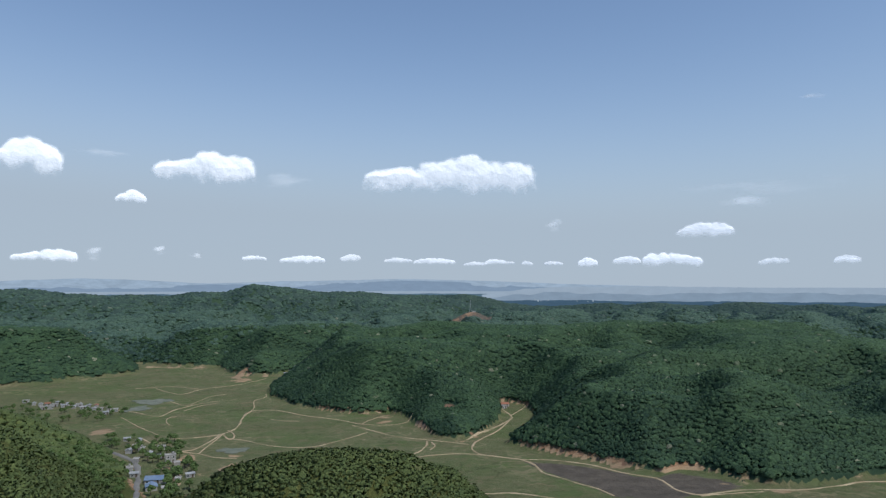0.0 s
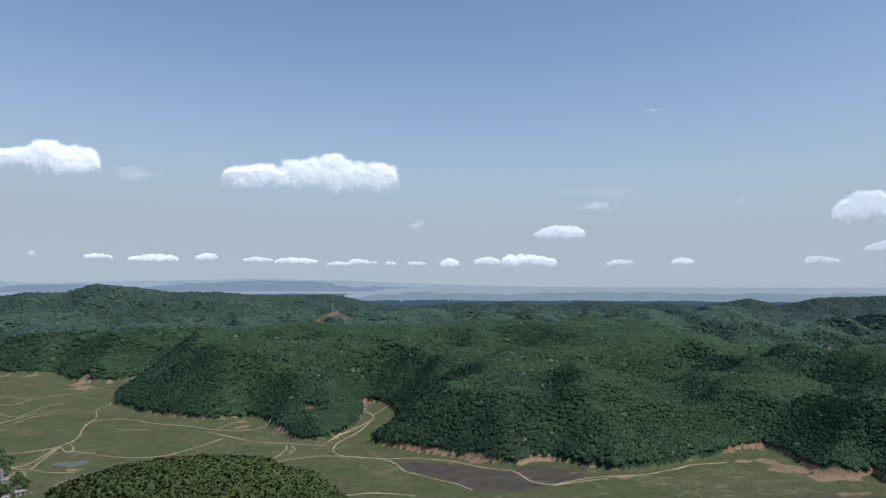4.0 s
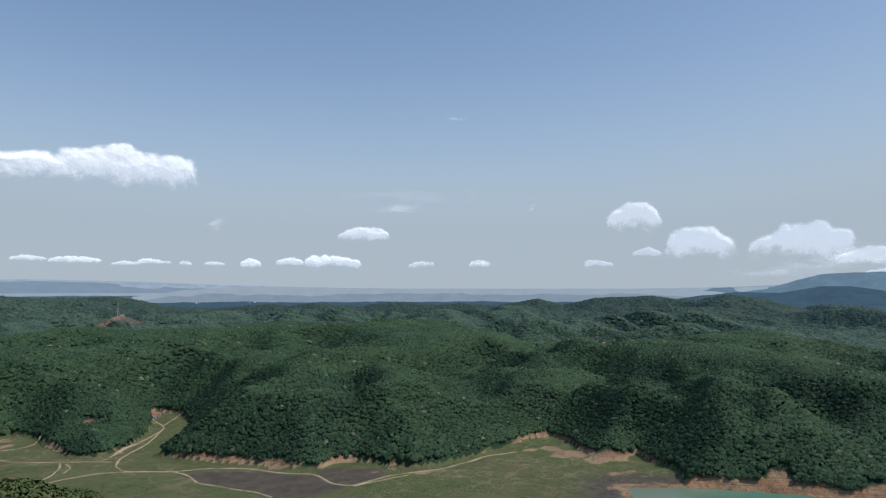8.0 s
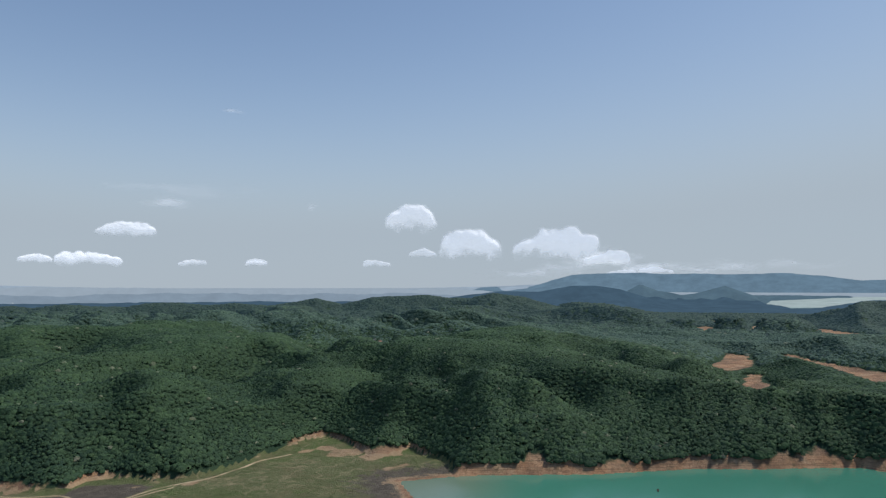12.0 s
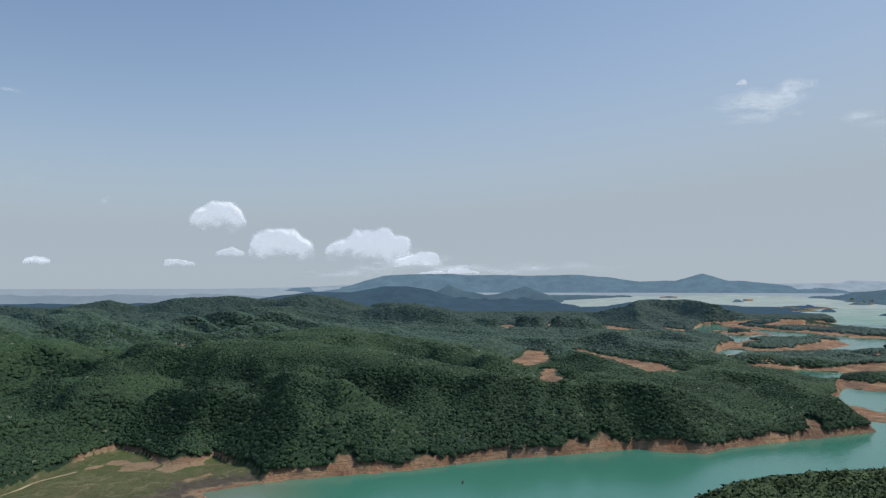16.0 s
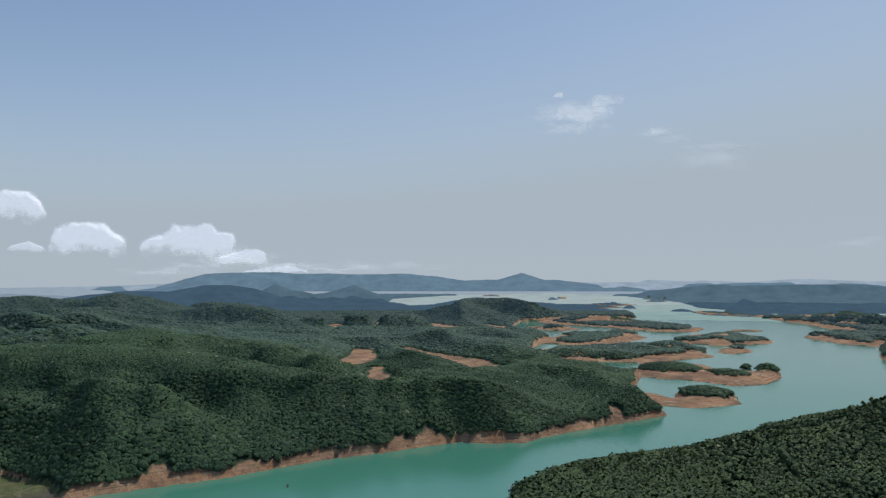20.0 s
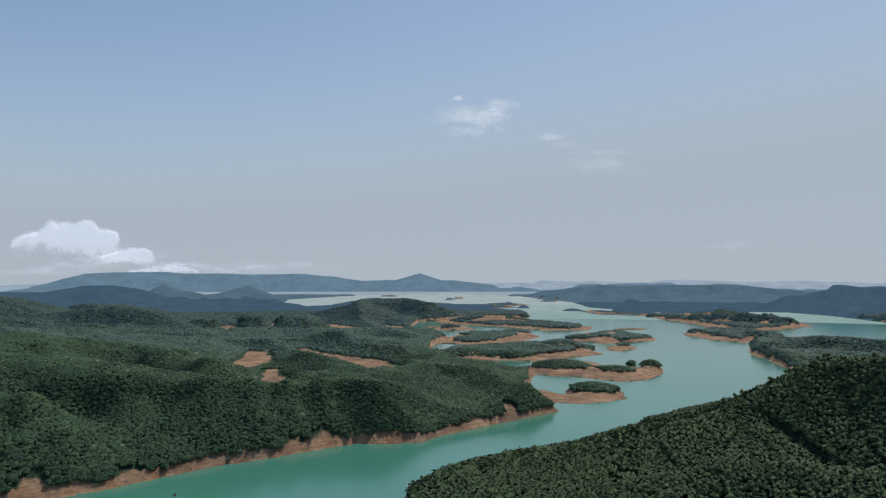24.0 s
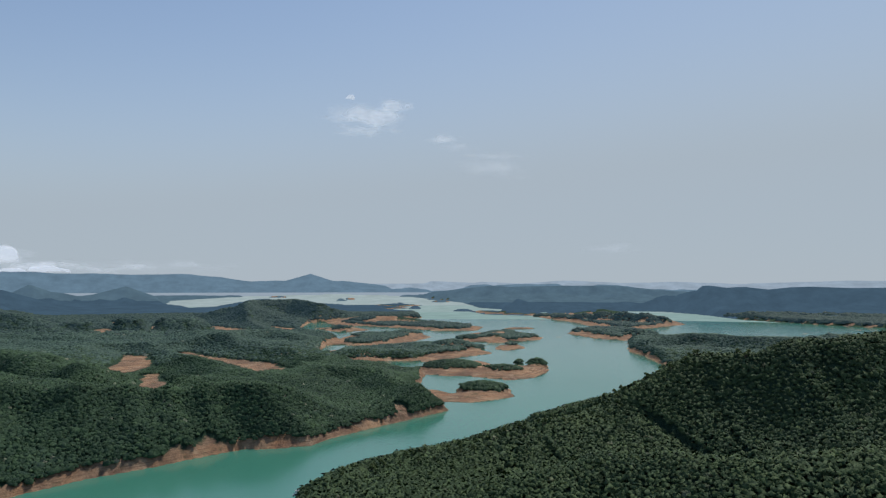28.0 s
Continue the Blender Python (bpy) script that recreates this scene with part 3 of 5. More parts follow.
def country(x, y):
    """Height, and shares of bare soil, grass, mud and wood, at places of the plan."""
    r = np.hypot(x, y)
    small, large = ripple(x, y, 26, 3, 1), ripple(x, y, 130, 3, 2)
    wave = np.clip(r / 900, 0.4, 3)
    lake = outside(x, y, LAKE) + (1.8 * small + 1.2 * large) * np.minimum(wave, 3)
    valley = outside(x, y, VALLEY) + 3 * small + 5 * large
    d = np.minimum(lake, valley)
    east = np.clip((x - 0.90 * y - 180) / 350, 0, 1) * (1 - np.clip((r - 3200) / 1500, 0, 1))
    south = np.clip((100 - y) / 50, 0, 1) * np.clip((x - 150) / 100, 0, 1) * np.clip((1150 - r) / 150, 0, 1)
    roll = ripple(x, y, 330, 4, 3)
    spurs = ripple(x + 60 * large, y + 60 * roll, 380, 3, 9, True)
    folds = ripple(x + 35 * roll + 12 * large, y + 35 * spurs, 190, 2, 5, True)
    ribs = ripple(x + 22 * large, y - 22 * roll, 84, 2, 31, True)
    crest, fold, rib = np.clip((spurs - 0.42) / 0.42, 0, 1.1), np.clip((folds - 0.30) / 0.60, 0, 1.1), np.clip((ribs - 0.3) / 0.6, 0, 1.1)
    ravine = 0.0
    blend = np.clip(0.5 + 1.6 * ripple(x, y, 520, 2, 61), 0, 1)
    for lie, share, seed in ((72, blend, 57), (28, 1 - blend, 58)):  # spurs and gullies run down towards the shore
        c, n = math.cos(math.radians(lie)), math.sin(math.radians(lie))
        ravine = ravine + share * ripple((x * c + y * n) / 3.0 + 26 * large, y * c - x * n + 46 * roll + 14 * large, 92, 3, seed, True)
    spine = np.clip((ravine - 0.30) / 0.50, 0, 1)
    keen = np.clip(0.45 * crest + 0.25 * fold + 0.20 * rib + 0.45 * spine - 0.2, 0, 1.1)
    lofty = (1 - 0.3 * np.clip((r - 850) / 900, 0, 1)) * (1 - south) * (1 - 0.78 * east) * (1 - 0.55 * np.clip((r - 1900) / 450, 0, 1))
    h = 5 + 0.004 * np.clip(r - 300, 0, 2200) * (1 - 0.8 * east) + lofty * (34 * crest * (0.45 + 0.65 * fold) + 20 * fold + 19 * (rib - 0.5) + 24 * (spine - 0.5)) + 3 * roll * (1 - east)
    span = 10 + 20 * np.clip((r - 480) / 520, 0, 1)
    h = np.where(h > 34, 34 + span * np.tanh((h - 34) / span), h)
    h *= 1 - 0.55 * np.clip((r - 2600) / 2000, 0, 1)
    near_front = np.exp(-(np.hypot(x + 20, y - 90) / 190) ** 2)
    h = smooth_max(h, 46 * near_front, 8)
    for width, line in RIDGES:
        m = within(x, y, line, width * 2.6)
        dist, top = to_line(x[m], y[m], line)
        top = top - TREE * np.clip(1.6 - r[m] / 2600, 0, 1)
        q = dist / width
        rise = top * np.exp(-np.power(q, 1.45))
        if width > 60:
            rise *= 1 - (1 - np.exp(-(q * 3.2) ** 2)) * ((0.5 if width < 100 else 0.95) * (1 - keen[m]) + 0.1)
        h[m] = smooth_max(h[m], rise, 4)
    facing = np.degrees(np.arctan2(-x, y))
    h = np.where((facing < -2) & (facing > -79) & (r < 420), np.minimum(h, np.maximum(1.0, 96 - 0.31 * r)), h)
    q = np.hypot((x - 56) / 60, (y - 1437) / 74)  # bald hilltop with the mast
    bald = np.hypot((x - 56) / 52, (y - 1420) / 85) < 0.9 + 0.25 * small
    h = np.where(q < 1.6, np.maximum(h, 56 - 30 * q ** 1.4), h)
    rills = ripple(x, y, 11, 3, 14) + 0.8 * ripple(x, y, 19, 2, 71, True)
    lane, _ = to_line(x, y, [(-176, 410), (-160, 368), (-122, 278), (-98, 222)])  # the village road's cutting between the front hills
    h = np.minimum(h, 2 + 0.85 * np.maximum(lane - 7, 0))
    raw = h.copy()
    brow, brow_top = to_line(x, y, FRONT_HILL)
    brow = brow_top * np.exp(-(brow / 50) ** 2)
    before = (facing < 22) & (facing > -6) & (r < 460) & (r > 150)
    h = np.where(before, np.maximum(np.minimum(h, np.maximum(100 - 0.32 * r, 0.5)), brow), h)
    cap = 1.5 + (0.24 + 0.10 * rib + 0.42 * spine) * np.maximum(d, 0) + 0.0007 * np.maximum(d, 0) ** 2
    cap = np.where(before & (brow > 2), np.maximum(cap, brow), cap)
    h = np.minimum(np.maximum(h, 3.0), cap) + 0.5 * small + 0.9 * rills * np.clip(1.3 - d / 14, 0, 1)
    z = np.where(d > 0, np.maximum(h, 0.35), 0.0)
    floor = 0.75 + 0.35 * large + 0.15 * small + 0.002 * np.minimum(np.maximum(lake, 0), 400)
    shelf = np.clip(lake * 0.03, 0.05, 1)
    z = np.where((valley <= 0) & (lake > 0), np.minimum(floor, floor * shelf + 0.1), z)
    z = np.where(lake <= 0, np.maximum(-7, 0.16 * lake - 0.15), z)
    bare = np.where((lake > 0) & (valley > 0), np.clip(1.5 - lake / (np.clip(8 + 9 * large + 6 * small, 4, 18) * np.clip(r / 1500, 1, 3)), 0, 1), 0.0)
    bare = np.maximum(bare, np.where((lake > 0) & (valley <= 0), np.clip(1.15 - lake / 16, 0, 1) * 0.9, 0))
    bare = np.maximum(bare, np.where((valley > 0) & (lake > 0), np.clip(1.2 - valley / 6, 0, 1) * np.clip(0.3 + 0.35 * (x > 60) + 1.2 * ripple(x, y, 60, 3, 8), 0, 0.85), 0))
    bare = np.clip(bare - 0.45 * np.maximum(ripple(x, y, 17, 3, 15), 0) * (bare < 0.95), 0, 1)
    bare = np.where(lake <= 0, np.clip(1 + lake / 12, 0, 1), bare)
    wood = np.where((lake > np.clip(4 + 6 * large + 3 * small, 2, 12)) & (valley > 2.5 + 2 * small), 1.0, 0.0)
    wood = np.where(lane < 7, 0.0, wood)
    path, _ = to_line(x, y, RIDGE_PATH)
    wood = np.where(path < 3.2, 0.0, wood)
    bare = np.where(path < 2.2, 0.7, bare)
    grass = np.where((valley <= 1.5) & (lake > 4), 1.0, 0.0)
    bare = np.where(r > 2500, 0.0, bare)
    for ring in BARS:
        m = within(x, y, ring, 60)
        if not m.any():
            continue
        e = -outside(x[m], y[m], ring) + (3 * small[m] + 4 * large[m]) * np.clip(r[m] / 1200, 0.4, 1.3)
        e = e - 2 - 0.002 * r[m] - 0.010 * np.maximum(r[m] - 1500, 0)
        top = np.minimum(0.14 * e, 2.6 + 0.8 * large[m] + 0.5 * small[m])
        on = (e > 0) & (z[m] < 6) & (raw[m] < 14)
        z[m] = np.where(on & (z[m] < top), np.maximum(z[m], top), z[m])
        z[m] = np.where((~on) & (z[m] < 0), np.maximum(z[m], 0.14 * e), z[m])
        bare[m] = np.where(on, np.maximum(bare[m], 0.9), bare[m])
        grown = on & (e > 40 + 26 * large[m] + 8 * small[m]) & (r[m] > 900)
        z[m] = np.where(grown, z[m] + 1.5, z[m])
        bare[m] = np.where(grown, 0.0, bare[m])
        wood[m] = np.where(grown, 1.0, np.where(on & (e < 60), 0.0, wood[m]))
    for cx, cy, w, top in MOUNDS:
        m = (np.abs(x - cx) < 2.2 * w) & (np.abs(y - cy) < 2.2 * w)
        if not m.any():
            continue
        q = np.hypot(x[m] - cx, (y[m] - cy)) / w * (1 + 0.16 * large[m] + 0.1 * small[m])
        rise = (max(top - 4.0, 2.5) + 2) * (1 - np.clip(q, 0, 2) ** 2 * 0.75) - 1.0
        z[m] = np.maximum(z[m], rise)
        wood[m] = np.where(q < 0.93, 1.0, wood[m])
        bare[m] = np.where(q < 0.9, 0.0, bare[m])
        bare[m] = np.where((q >= 0.9) & (z[m] > 0.1), 1.0, bare[m])
    for ring in CLEARINGS:
        m = within(x, y, ring, 40)
        e = outside(x[m], y[m], ring) + 7 * small[m] + 5 * large[m] + 3 * rills[m] + 8
        bare[m] = np.where(e < 6, np.clip(0.8 - e / 9, 0, 0.8), bare[m])
        wood[m] = np.where(e < 4, 0.0, wood[m])
    for base, ring in [(1.2, q) for q in CLEARINGS[:8]] + [(25.0, CLEARINGS[10])]:
        m = within(x, y, ring, 200)
        e = outside(x[m], y[m], ring)
        if base > 2:  # a terrace high between the hills
            share = np.clip(1.1 - np.maximum(e, 0) / 130, 0, 1)
            z[m] = z[m] * (1 - share) + base * share
        else:
            z[m] = np.minimum(z[m], 1.6 + 0.12 * np.maximum(e, 0) + 0.003 * np.maximum(e, 0) ** 2)
        fall = (110 - base) / r[m]
        for gap in range(15, 200, 15):  # a low apron with thin growth along their southern margins
            e = outside(x[m] * (1 + gap / r[m]), y[m] * (1 + gap / r[m]), ring) + 4 * small[m] + 4 * large[m]
            wood[m] = np.where((e < 2) & (gap * fall < 5.0), 0.0, wood[m])
            z[m] = np.where(e < 4, np.minimum(z[m], np.maximum(base, base + gap * fall - 5.5)), z[m])
    wood = np.where(bald, 0.0, wood)
    bare = np.where(bald, 0.40 + 0.35 * small, bare)
    for cx, cy, a, b in SOIL:
        q = ((x - cx) / (0.75 * a)) ** 2 + ((y - cy) / (0.75 * b)) ** 2 + 1.6 * small + 0.8 * large + 0.8 * rills
        bare = np.where(q < 1.5, np.maximum(bare, np.clip(1.5 - q, 0, 1) * 0.66), bare)
        wood = np.where(q < 1.2, 0.0, wood)
    mud = np.clip(0.5 - outside(x, y, MUD) / 8 + 0.3 * small, 0, 1)
    mud = np.maximum(mud, np.where((valley <= 0) & (lake > 0), np.clip(0.9 - lake / 60, 0, 0.8), 0))
    z = z + 1.8 * wood * (z > 0.6)  # undergrowth that closes the wood below the crowns
    mud = np.where(bald, 0.9, mud)
    return z, np.clip(bare, 0, 1), grass, mud, wood, keen


FAR = 2400.0


def drawn_in(x, y, z):
    """Beyond FAR the country is drawn in towards the eye, along the lines of sight, to end at 4.7 km."""
    r = np.hypot(x, y)
    k = np.where(r > FAR, (FAR + 2300 * (1 - np.exp(-(r - FAR) / 2300))) / np.maximum(r, 1), 1.0)
    return np.stack([x * k, y * k, EYE + (z - EYE) * k], -1)


def mesh_of(name, verts, faces, mats, values=(), which=None, smooth=False):
    """A mesh from arrays: faces all of one size; values: named numbers per vertex."""
    me = bpy.data.meshes.new(name)
    n, k = faces.shape
    me.vertices.add(len(verts))
    me.vertices.foreach_set("co", np.ascontiguousarray(verts, np.float32).ravel())
    me.loops.add(n * k)
    me.loops.foreach_set("vertex_index", np.ascontiguousarray(faces, np.int32).ravel())
    me.polygons.add(n)
    me.polygons.foreach_set("loop_start", np.arange(0, n * k, k, dtype=np.int32))
    for m in mats:
        me.materials.append(m)
    if which is not None:
        me.polygons.foreach_set("material_index", np.ascontiguousarray(which, np.int32))
    me.polygons.foreach_set("use_smooth", np.full(n, smooth))
    for key, v in values:
        me.attributes.new(key, "FLOAT", "POINT").data.foreach_set("value", np.ascontiguousarray(v, np.float32))
    me.update(calc_edges=True)
    me.validate()
    return me


def grid_faces(rows, cols):
    i = np.arange(rows - 1)[:, None] * cols
    a = i + np.arange(cols)[None, :]
    b = i + (np.arange(cols)[None, :] + 1) % cols
    return np.stack([a, b, b + cols, a + cols], -1).reshape(-1, 4)


def rings(*spans):
    out = []
    for a, b, ratio in spans:
        n = int(math.log(b / a) / math.log(ratio))
        out.append(a * (b / a) ** (np.arange(n) / n))
    return np.concatenate(out)


BEARINGS = np.radians(np.concatenate([np.arange(40, -131, -0.24), np.arange(-132.5, -318, -2.5)]))
REACH = rings((0.02, 8, 6.0), (8, 200, 1.12), (200, 340, 1.014), (340, 720, 1.0065), (720, 2600, 1.014), (2600, 7000, 1.02), (7000, 30000, 1.1))
gr, gb = np.meshgrid(REACH, BEARINGS, indexing="ij")
gx, gy = -np.sin(gb) * gr, np.cos(gb) * gr
gz, g_bare, g_grass, g_mud, g_wood = [v.reshape(gr.shape) for v in country(gx.ravel(), gy.ravel())[:5]]


def near_reach():
    """How far the near hills go, bearing by bearing, before the first shore or the valley."""
    bear = np.radians(np.arange(45.0, -136.0, -1.0))
    q = np.arange(150.0, 620.0, 8.0)
    qq, bb = np.meshgrid(q, bear, indexing="ij")
    px, py = (-np.sin(bb) * qq).ravel(), (np.cos(bb) * qq).ravel()
    low = (np.minimum(outside(px, py, LAKE), outside(px, py, VALLEY)) < 0).reshape(qq.shape)
    return bear, np.where(low.any(0), q[np.argmax(low, 0)], 620.0)


NEAR_BEARINGS, NEAR_REACHES = near_reach()


def heath_at(x, y):
    """1 on the scrubby near hills, 0 across the water and the valley."""
    end = np.interp(-np.arctan2(-x, y), -NEAR_BEARINGS, NEAR_REACHES)
    return np.clip((end + 12 - np.hypot(x, y)) / 10, 0, 1)


ground_places = drawn_in(gx, gy, gz).reshape(-1, 3)
ground_faces = grid_faces(len(REACH), len(BEARINGS))
face_reach = np.repeat(REACH[:-1], len(BEARINGS))
face_bare, face_wood = g_bare[:-1].ravel(), g_wood[:-1].ravel()
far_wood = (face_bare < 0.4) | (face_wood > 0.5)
# far faces take the materials with painted-in haze, by reach
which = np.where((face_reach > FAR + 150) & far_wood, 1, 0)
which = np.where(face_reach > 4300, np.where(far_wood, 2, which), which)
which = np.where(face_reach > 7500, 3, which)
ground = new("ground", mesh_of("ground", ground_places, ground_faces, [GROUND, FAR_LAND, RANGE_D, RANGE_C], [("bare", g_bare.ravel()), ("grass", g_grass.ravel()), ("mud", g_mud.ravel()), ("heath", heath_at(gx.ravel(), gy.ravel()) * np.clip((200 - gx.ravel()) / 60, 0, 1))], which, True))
tagged(ground, "wooded hills, green valley floor and bare red shores", "ground", kind="structure")


def height_at(x, y):
    """Height of the ground sheet at one place within 2.4 km."""
    r, b = math.hypot(x, y), math.atan2(-x, y)
    i = min(max(int(np.searchsorted(REACH, r)) - 1, 0), len(REACH) - 2)
    s = (r - REACH[i]) / (REACH[i + 1] - REACH[i])
    k = (math.radians(40) - b) / math.radians(0.24)
    if k < 0 or k > 711:
        j = int(np.argmin(np.abs(np.angle(np.exp(1j * (BEARINGS - b))))))
        return float(gz[i, j] * (1 - s) + gz[i + 1, j] * s)
    j = int(k)
    u = k - j
    return float((gz[i, j] * (1 - u) + gz[i, j + 1] * u) * (1 - s) + (gz[i + 1, j] * (1 - u) + gz[i + 1, j + 1] * u) * s)


def slope_at(x, y, step=9.0):
    """Fall of the ground to the east and north, over arrays of places in view."""
    def sample(px, py):
        r, b = np.hypot(px, py), np.arctan2(-px, py)
        i = np.clip(np.searchsorted(REACH, r) - 1, 0, len(REACH) - 2)
        k = np.clip((math.radians(40) - b) / math.radians(0.24), 0, 710.9)
        j = k.astype(int)
        s, u = (r - REACH[i]) / (REACH[i + 1] - REACH[i]), k - j
        return (gz[i, j] * (1 - u) + gz[i, j + 1] * u) * (1 - s) + (gz[i + 1, j] * (1 - u) + gz[i + 1, j + 1] * u) * s
    return (sample(x - step, y) - sample(x + step, y)) / (2 * step), (sample(x, y - step) - sample(x, y + step)) / (2 * step)


# ---- water ----
w_reach = REACH[REACH > 150]
w_bear = BEARINGS[::2]
wr, wb = np.meshgrid(w_reach, w_bear, indexing="ij")
wx, wy = -np.sin(wb) * wr, np.cos(wb) * wr
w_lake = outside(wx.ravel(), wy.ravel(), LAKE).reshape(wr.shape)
tip = np.hypot(wx - 262, wy - 300)
shallow = np.clip(1.15 - tip / 75, 0, 1)
w_faces = grid_faces(len(w_reach), len(w_bear))
keep = (np.minimum(w_lake[:-1], w_lake[1:]).ravel() < 40)
# beyond 2350 m the sheet glows with the painted sky reflection
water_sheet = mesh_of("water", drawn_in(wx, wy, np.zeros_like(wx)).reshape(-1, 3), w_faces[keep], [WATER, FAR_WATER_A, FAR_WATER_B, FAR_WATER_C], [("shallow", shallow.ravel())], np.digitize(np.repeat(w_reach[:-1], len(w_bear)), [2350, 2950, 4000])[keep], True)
water_sheet.normals_split_custom_set_from_vertices(np.tile([0.0, 0.0, 1.0], (wr.size, 1)))
lake_water = new("water", water_sheet)
tagged(lake_water, "still turquoise reservoir water between bare red shores", "lake", kind="structure")


def oval(name, cx, cy, a, b, mat, label):
    n = 48
    th = np.arange(n) / n * 2 * math.pi
    wob = 1 + 0.2 * np.sin(3 * th + cx) + 0.14 * np.sin(5 * th + cy) + 0.1 * np.sin(9 * th)
    z0 = height_at(cx, cy) + 0.32
    rim = np.stack([cx + a * wob * np.cos(th), cy + b * wob * np.sin(th), np.full(n, z0)], -1)
    verts = np.concatenate([rim, rim - [0, 0, 0.6], [[cx, cy, z0]]])
    k = np.arange(n)
    faces = np.concatenate([np.stack([k, (k + 1) % n, np.full(n, 2 * n)], -1), np.stack([k, k + n, (k + 1) % n], -1), np.stack([(k + 1) % n, k + n, (k + 1) % n + n], -1)])
    return tagged(new(name, mesh_of(name, verts, faces, [mat])), label, "pond", kind="structure")


for cx, cy, a, b in PONDS:
    oval("pond", cx, cy, a, b, POND, "shallow grey pond in the grassy valley floor")


# ---- tracks ----
def ribbon(name, line, width, mat, label, category, lift):
    pts = [Vector((p[0], p[1], 0)) for p in line]
    fine = []
    for i in range(len(pts) - 1):
        a, b = pts[max(i - 1, 0)], pts[min(i + 2, len(pts) - 1)]
        steps = max(2, int((pts[i + 1] - pts[i]).length / 4))
        for s in range(steps):
            u = s / steps
            t0, t1 = (pts[i + 1] - a) * 0.5, (b - pts[i]) * 0.5
            fine.append((2 * u ** 3 - 3 * u ** 2 + 1) * pts[i] + (u ** 3 - 2 * u ** 2 + u) * t0 + (-2 * u ** 3 + 3 * u ** 2) * pts[i + 1] + (u ** 3 - u ** 2) * t1)
    fine.append(pts[-1])
    verts = []
    for i, p in enumerate(fine):
        way = (fine[min(i + 1, len(fine) - 1)] - fine[max(i - 1, 0)]).normalized()
        side = Vector((-way.y, way.x, 0))
        w = width * (0.42 + 0.30 * noise.noise(Vector((p.x / 11, p.y / 11, 3))) + 0.12 * noise.noise(Vector((p.x / 3, p.y / 3, 7))))
        p = p + side * (0.9 * noise.noise(Vector((p.x / 14, p.y / 14, 5))))
        for k in (-1, -0.8, 0.8, 1):
            q = p + side * w * k
            verts.append((q.x, q.y, height_at(q.x, q.y) + (lift if abs(k) < 0.9 else -0.1)))
    n = len(fine)
    i = np.arange(n - 1)[:, None] * 4 + np.arange(3)[None, :]
    faces = np.stack([i, i + 1, i + 5, i + 4], -1).reshape(-1, 4)
    return tagged(new(name, mesh_of(name, np.array(verts), faces, [mat], smooth=True)), label, category, kind="structure")


def dirt_track(line, width):
    return ribbon("dirt_track", line, width, DIRT, "pale sandy track worn across the valley grass", "track", 0.22)


def paved_road(line, width):
    return ribbon("road", line, width, ASPHALT, "grey asphalt road through the village", "road", 0.3)


dirt_track([(-30, 436), (-17, 450), (5, 459), (26, 456), (47, 446), (67, 444), (87, 434), (103, 416), (119, 404), (122, 389), (124, 380), (133, 372), (154, 380), (173, 382), (191, 382), (212, 389), (232, 397), (255, 399)], 1.8)
dirt_track([(47, 446), (54, 433), (57, 416), (65, 404), (75, 391), (82, 382), (88, 370)], 1.8)
dirt_track([(-194, 502), (-176, 507), (-162, 520), (-159, 547), (-166, 586), (-166, 612), (-151, 617), (-140, 612), (-116, 591), (-85, 572), (-65, 556), (-43, 552), (-30, 563), (-24, 581)], 1.8)
dirt_track([(-159, 460), (-162, 520)], 1.3)
dirt_track([(-159, 460), (-145, 450), (-130, 446)], 1.3)
dirt_track([(-166, 586), (-168, 625), (-178, 664), (-173, 687), (-178, 705)], 1.3)
dirt_track([(-71, 551), (-54, 531), (-35, 511), (-11, 499), (5, 492), (16, 485)], 1.8)
dirt_track([(-65, 556), (-56, 581), (-50, 591)], 1.3)
dirt_track([(-155, 505), (-137, 496), (-117, 481), (-97, 476), (-86, 480)], 1.3)
dirt_track([(-215, 505), (-197, 484), (-181, 468), (-168, 468), (-164, 484), (-163, 517)], 1.8)
dirt_track([(-181, 468), (-159, 460)], 1.3)
dirt_track([(-2, 385), (10, 382), (21, 374), (33, 375), (45, 372), (56, 366)], 1.8)
dirt_track([(50, 618), (55, 587), (47, 563), (35, 537), (21, 511), (15, 499)], 1.8)
dirt_track([(54, 582), (39, 531), (25, 502), (18, 481), (21, 461), (26, 456)], 1.8)
dirt_track([(72, 635), (55, 592)], 1.3)
dirt_track([(47, 640), (52, 607)], 1.3)
dirt_track([(-285, 617), (-262, 604), (-236, 586), (-234, 617), (-224, 646), (-210, 664)], 1.8)
dirt_track([(-302, 742), (-262, 705), (-252, 742), (-225, 771), (-207, 822)], 1.3)
dirt_track([(-397, 944), (-362, 932), (-311, 913)], 1.3)
dirt_track([(-86, 480), (-70, 502), (-57, 525)], 1.3)
dirt_track([(-264, 581), (-230, 540), (-208, 516)], 1.3)
dirt_track([(-257, 664), (-232, 640), (-228, 687), (-217, 705)], 1.3)
dirt_track([(-224, 612), (-220, 634), (-208, 652)], 1.3)
dirt_track([(-323, 742), (-294, 758), (-258, 742)], 1.3)
dirt_track([(-162, 520), (-151, 500), (-151, 513), (-162, 532)], 1.3)
dirt_track([(-27, 448), (-17, 464), (-13, 481), (-12, 497)], 1.3)
dirt_track([(132, 370), (148, 374), (168, 378)], 1.3)
dirt_track([(-141, 576), (-130, 569), (-116, 567)], 1.3)
dirt_track([(-213, 551), (-222, 567), (-225, 581), (-221, 586)], 1.3)
dirt_track([(-10, 469), (-7, 481), (-9, 493)], 1.3)
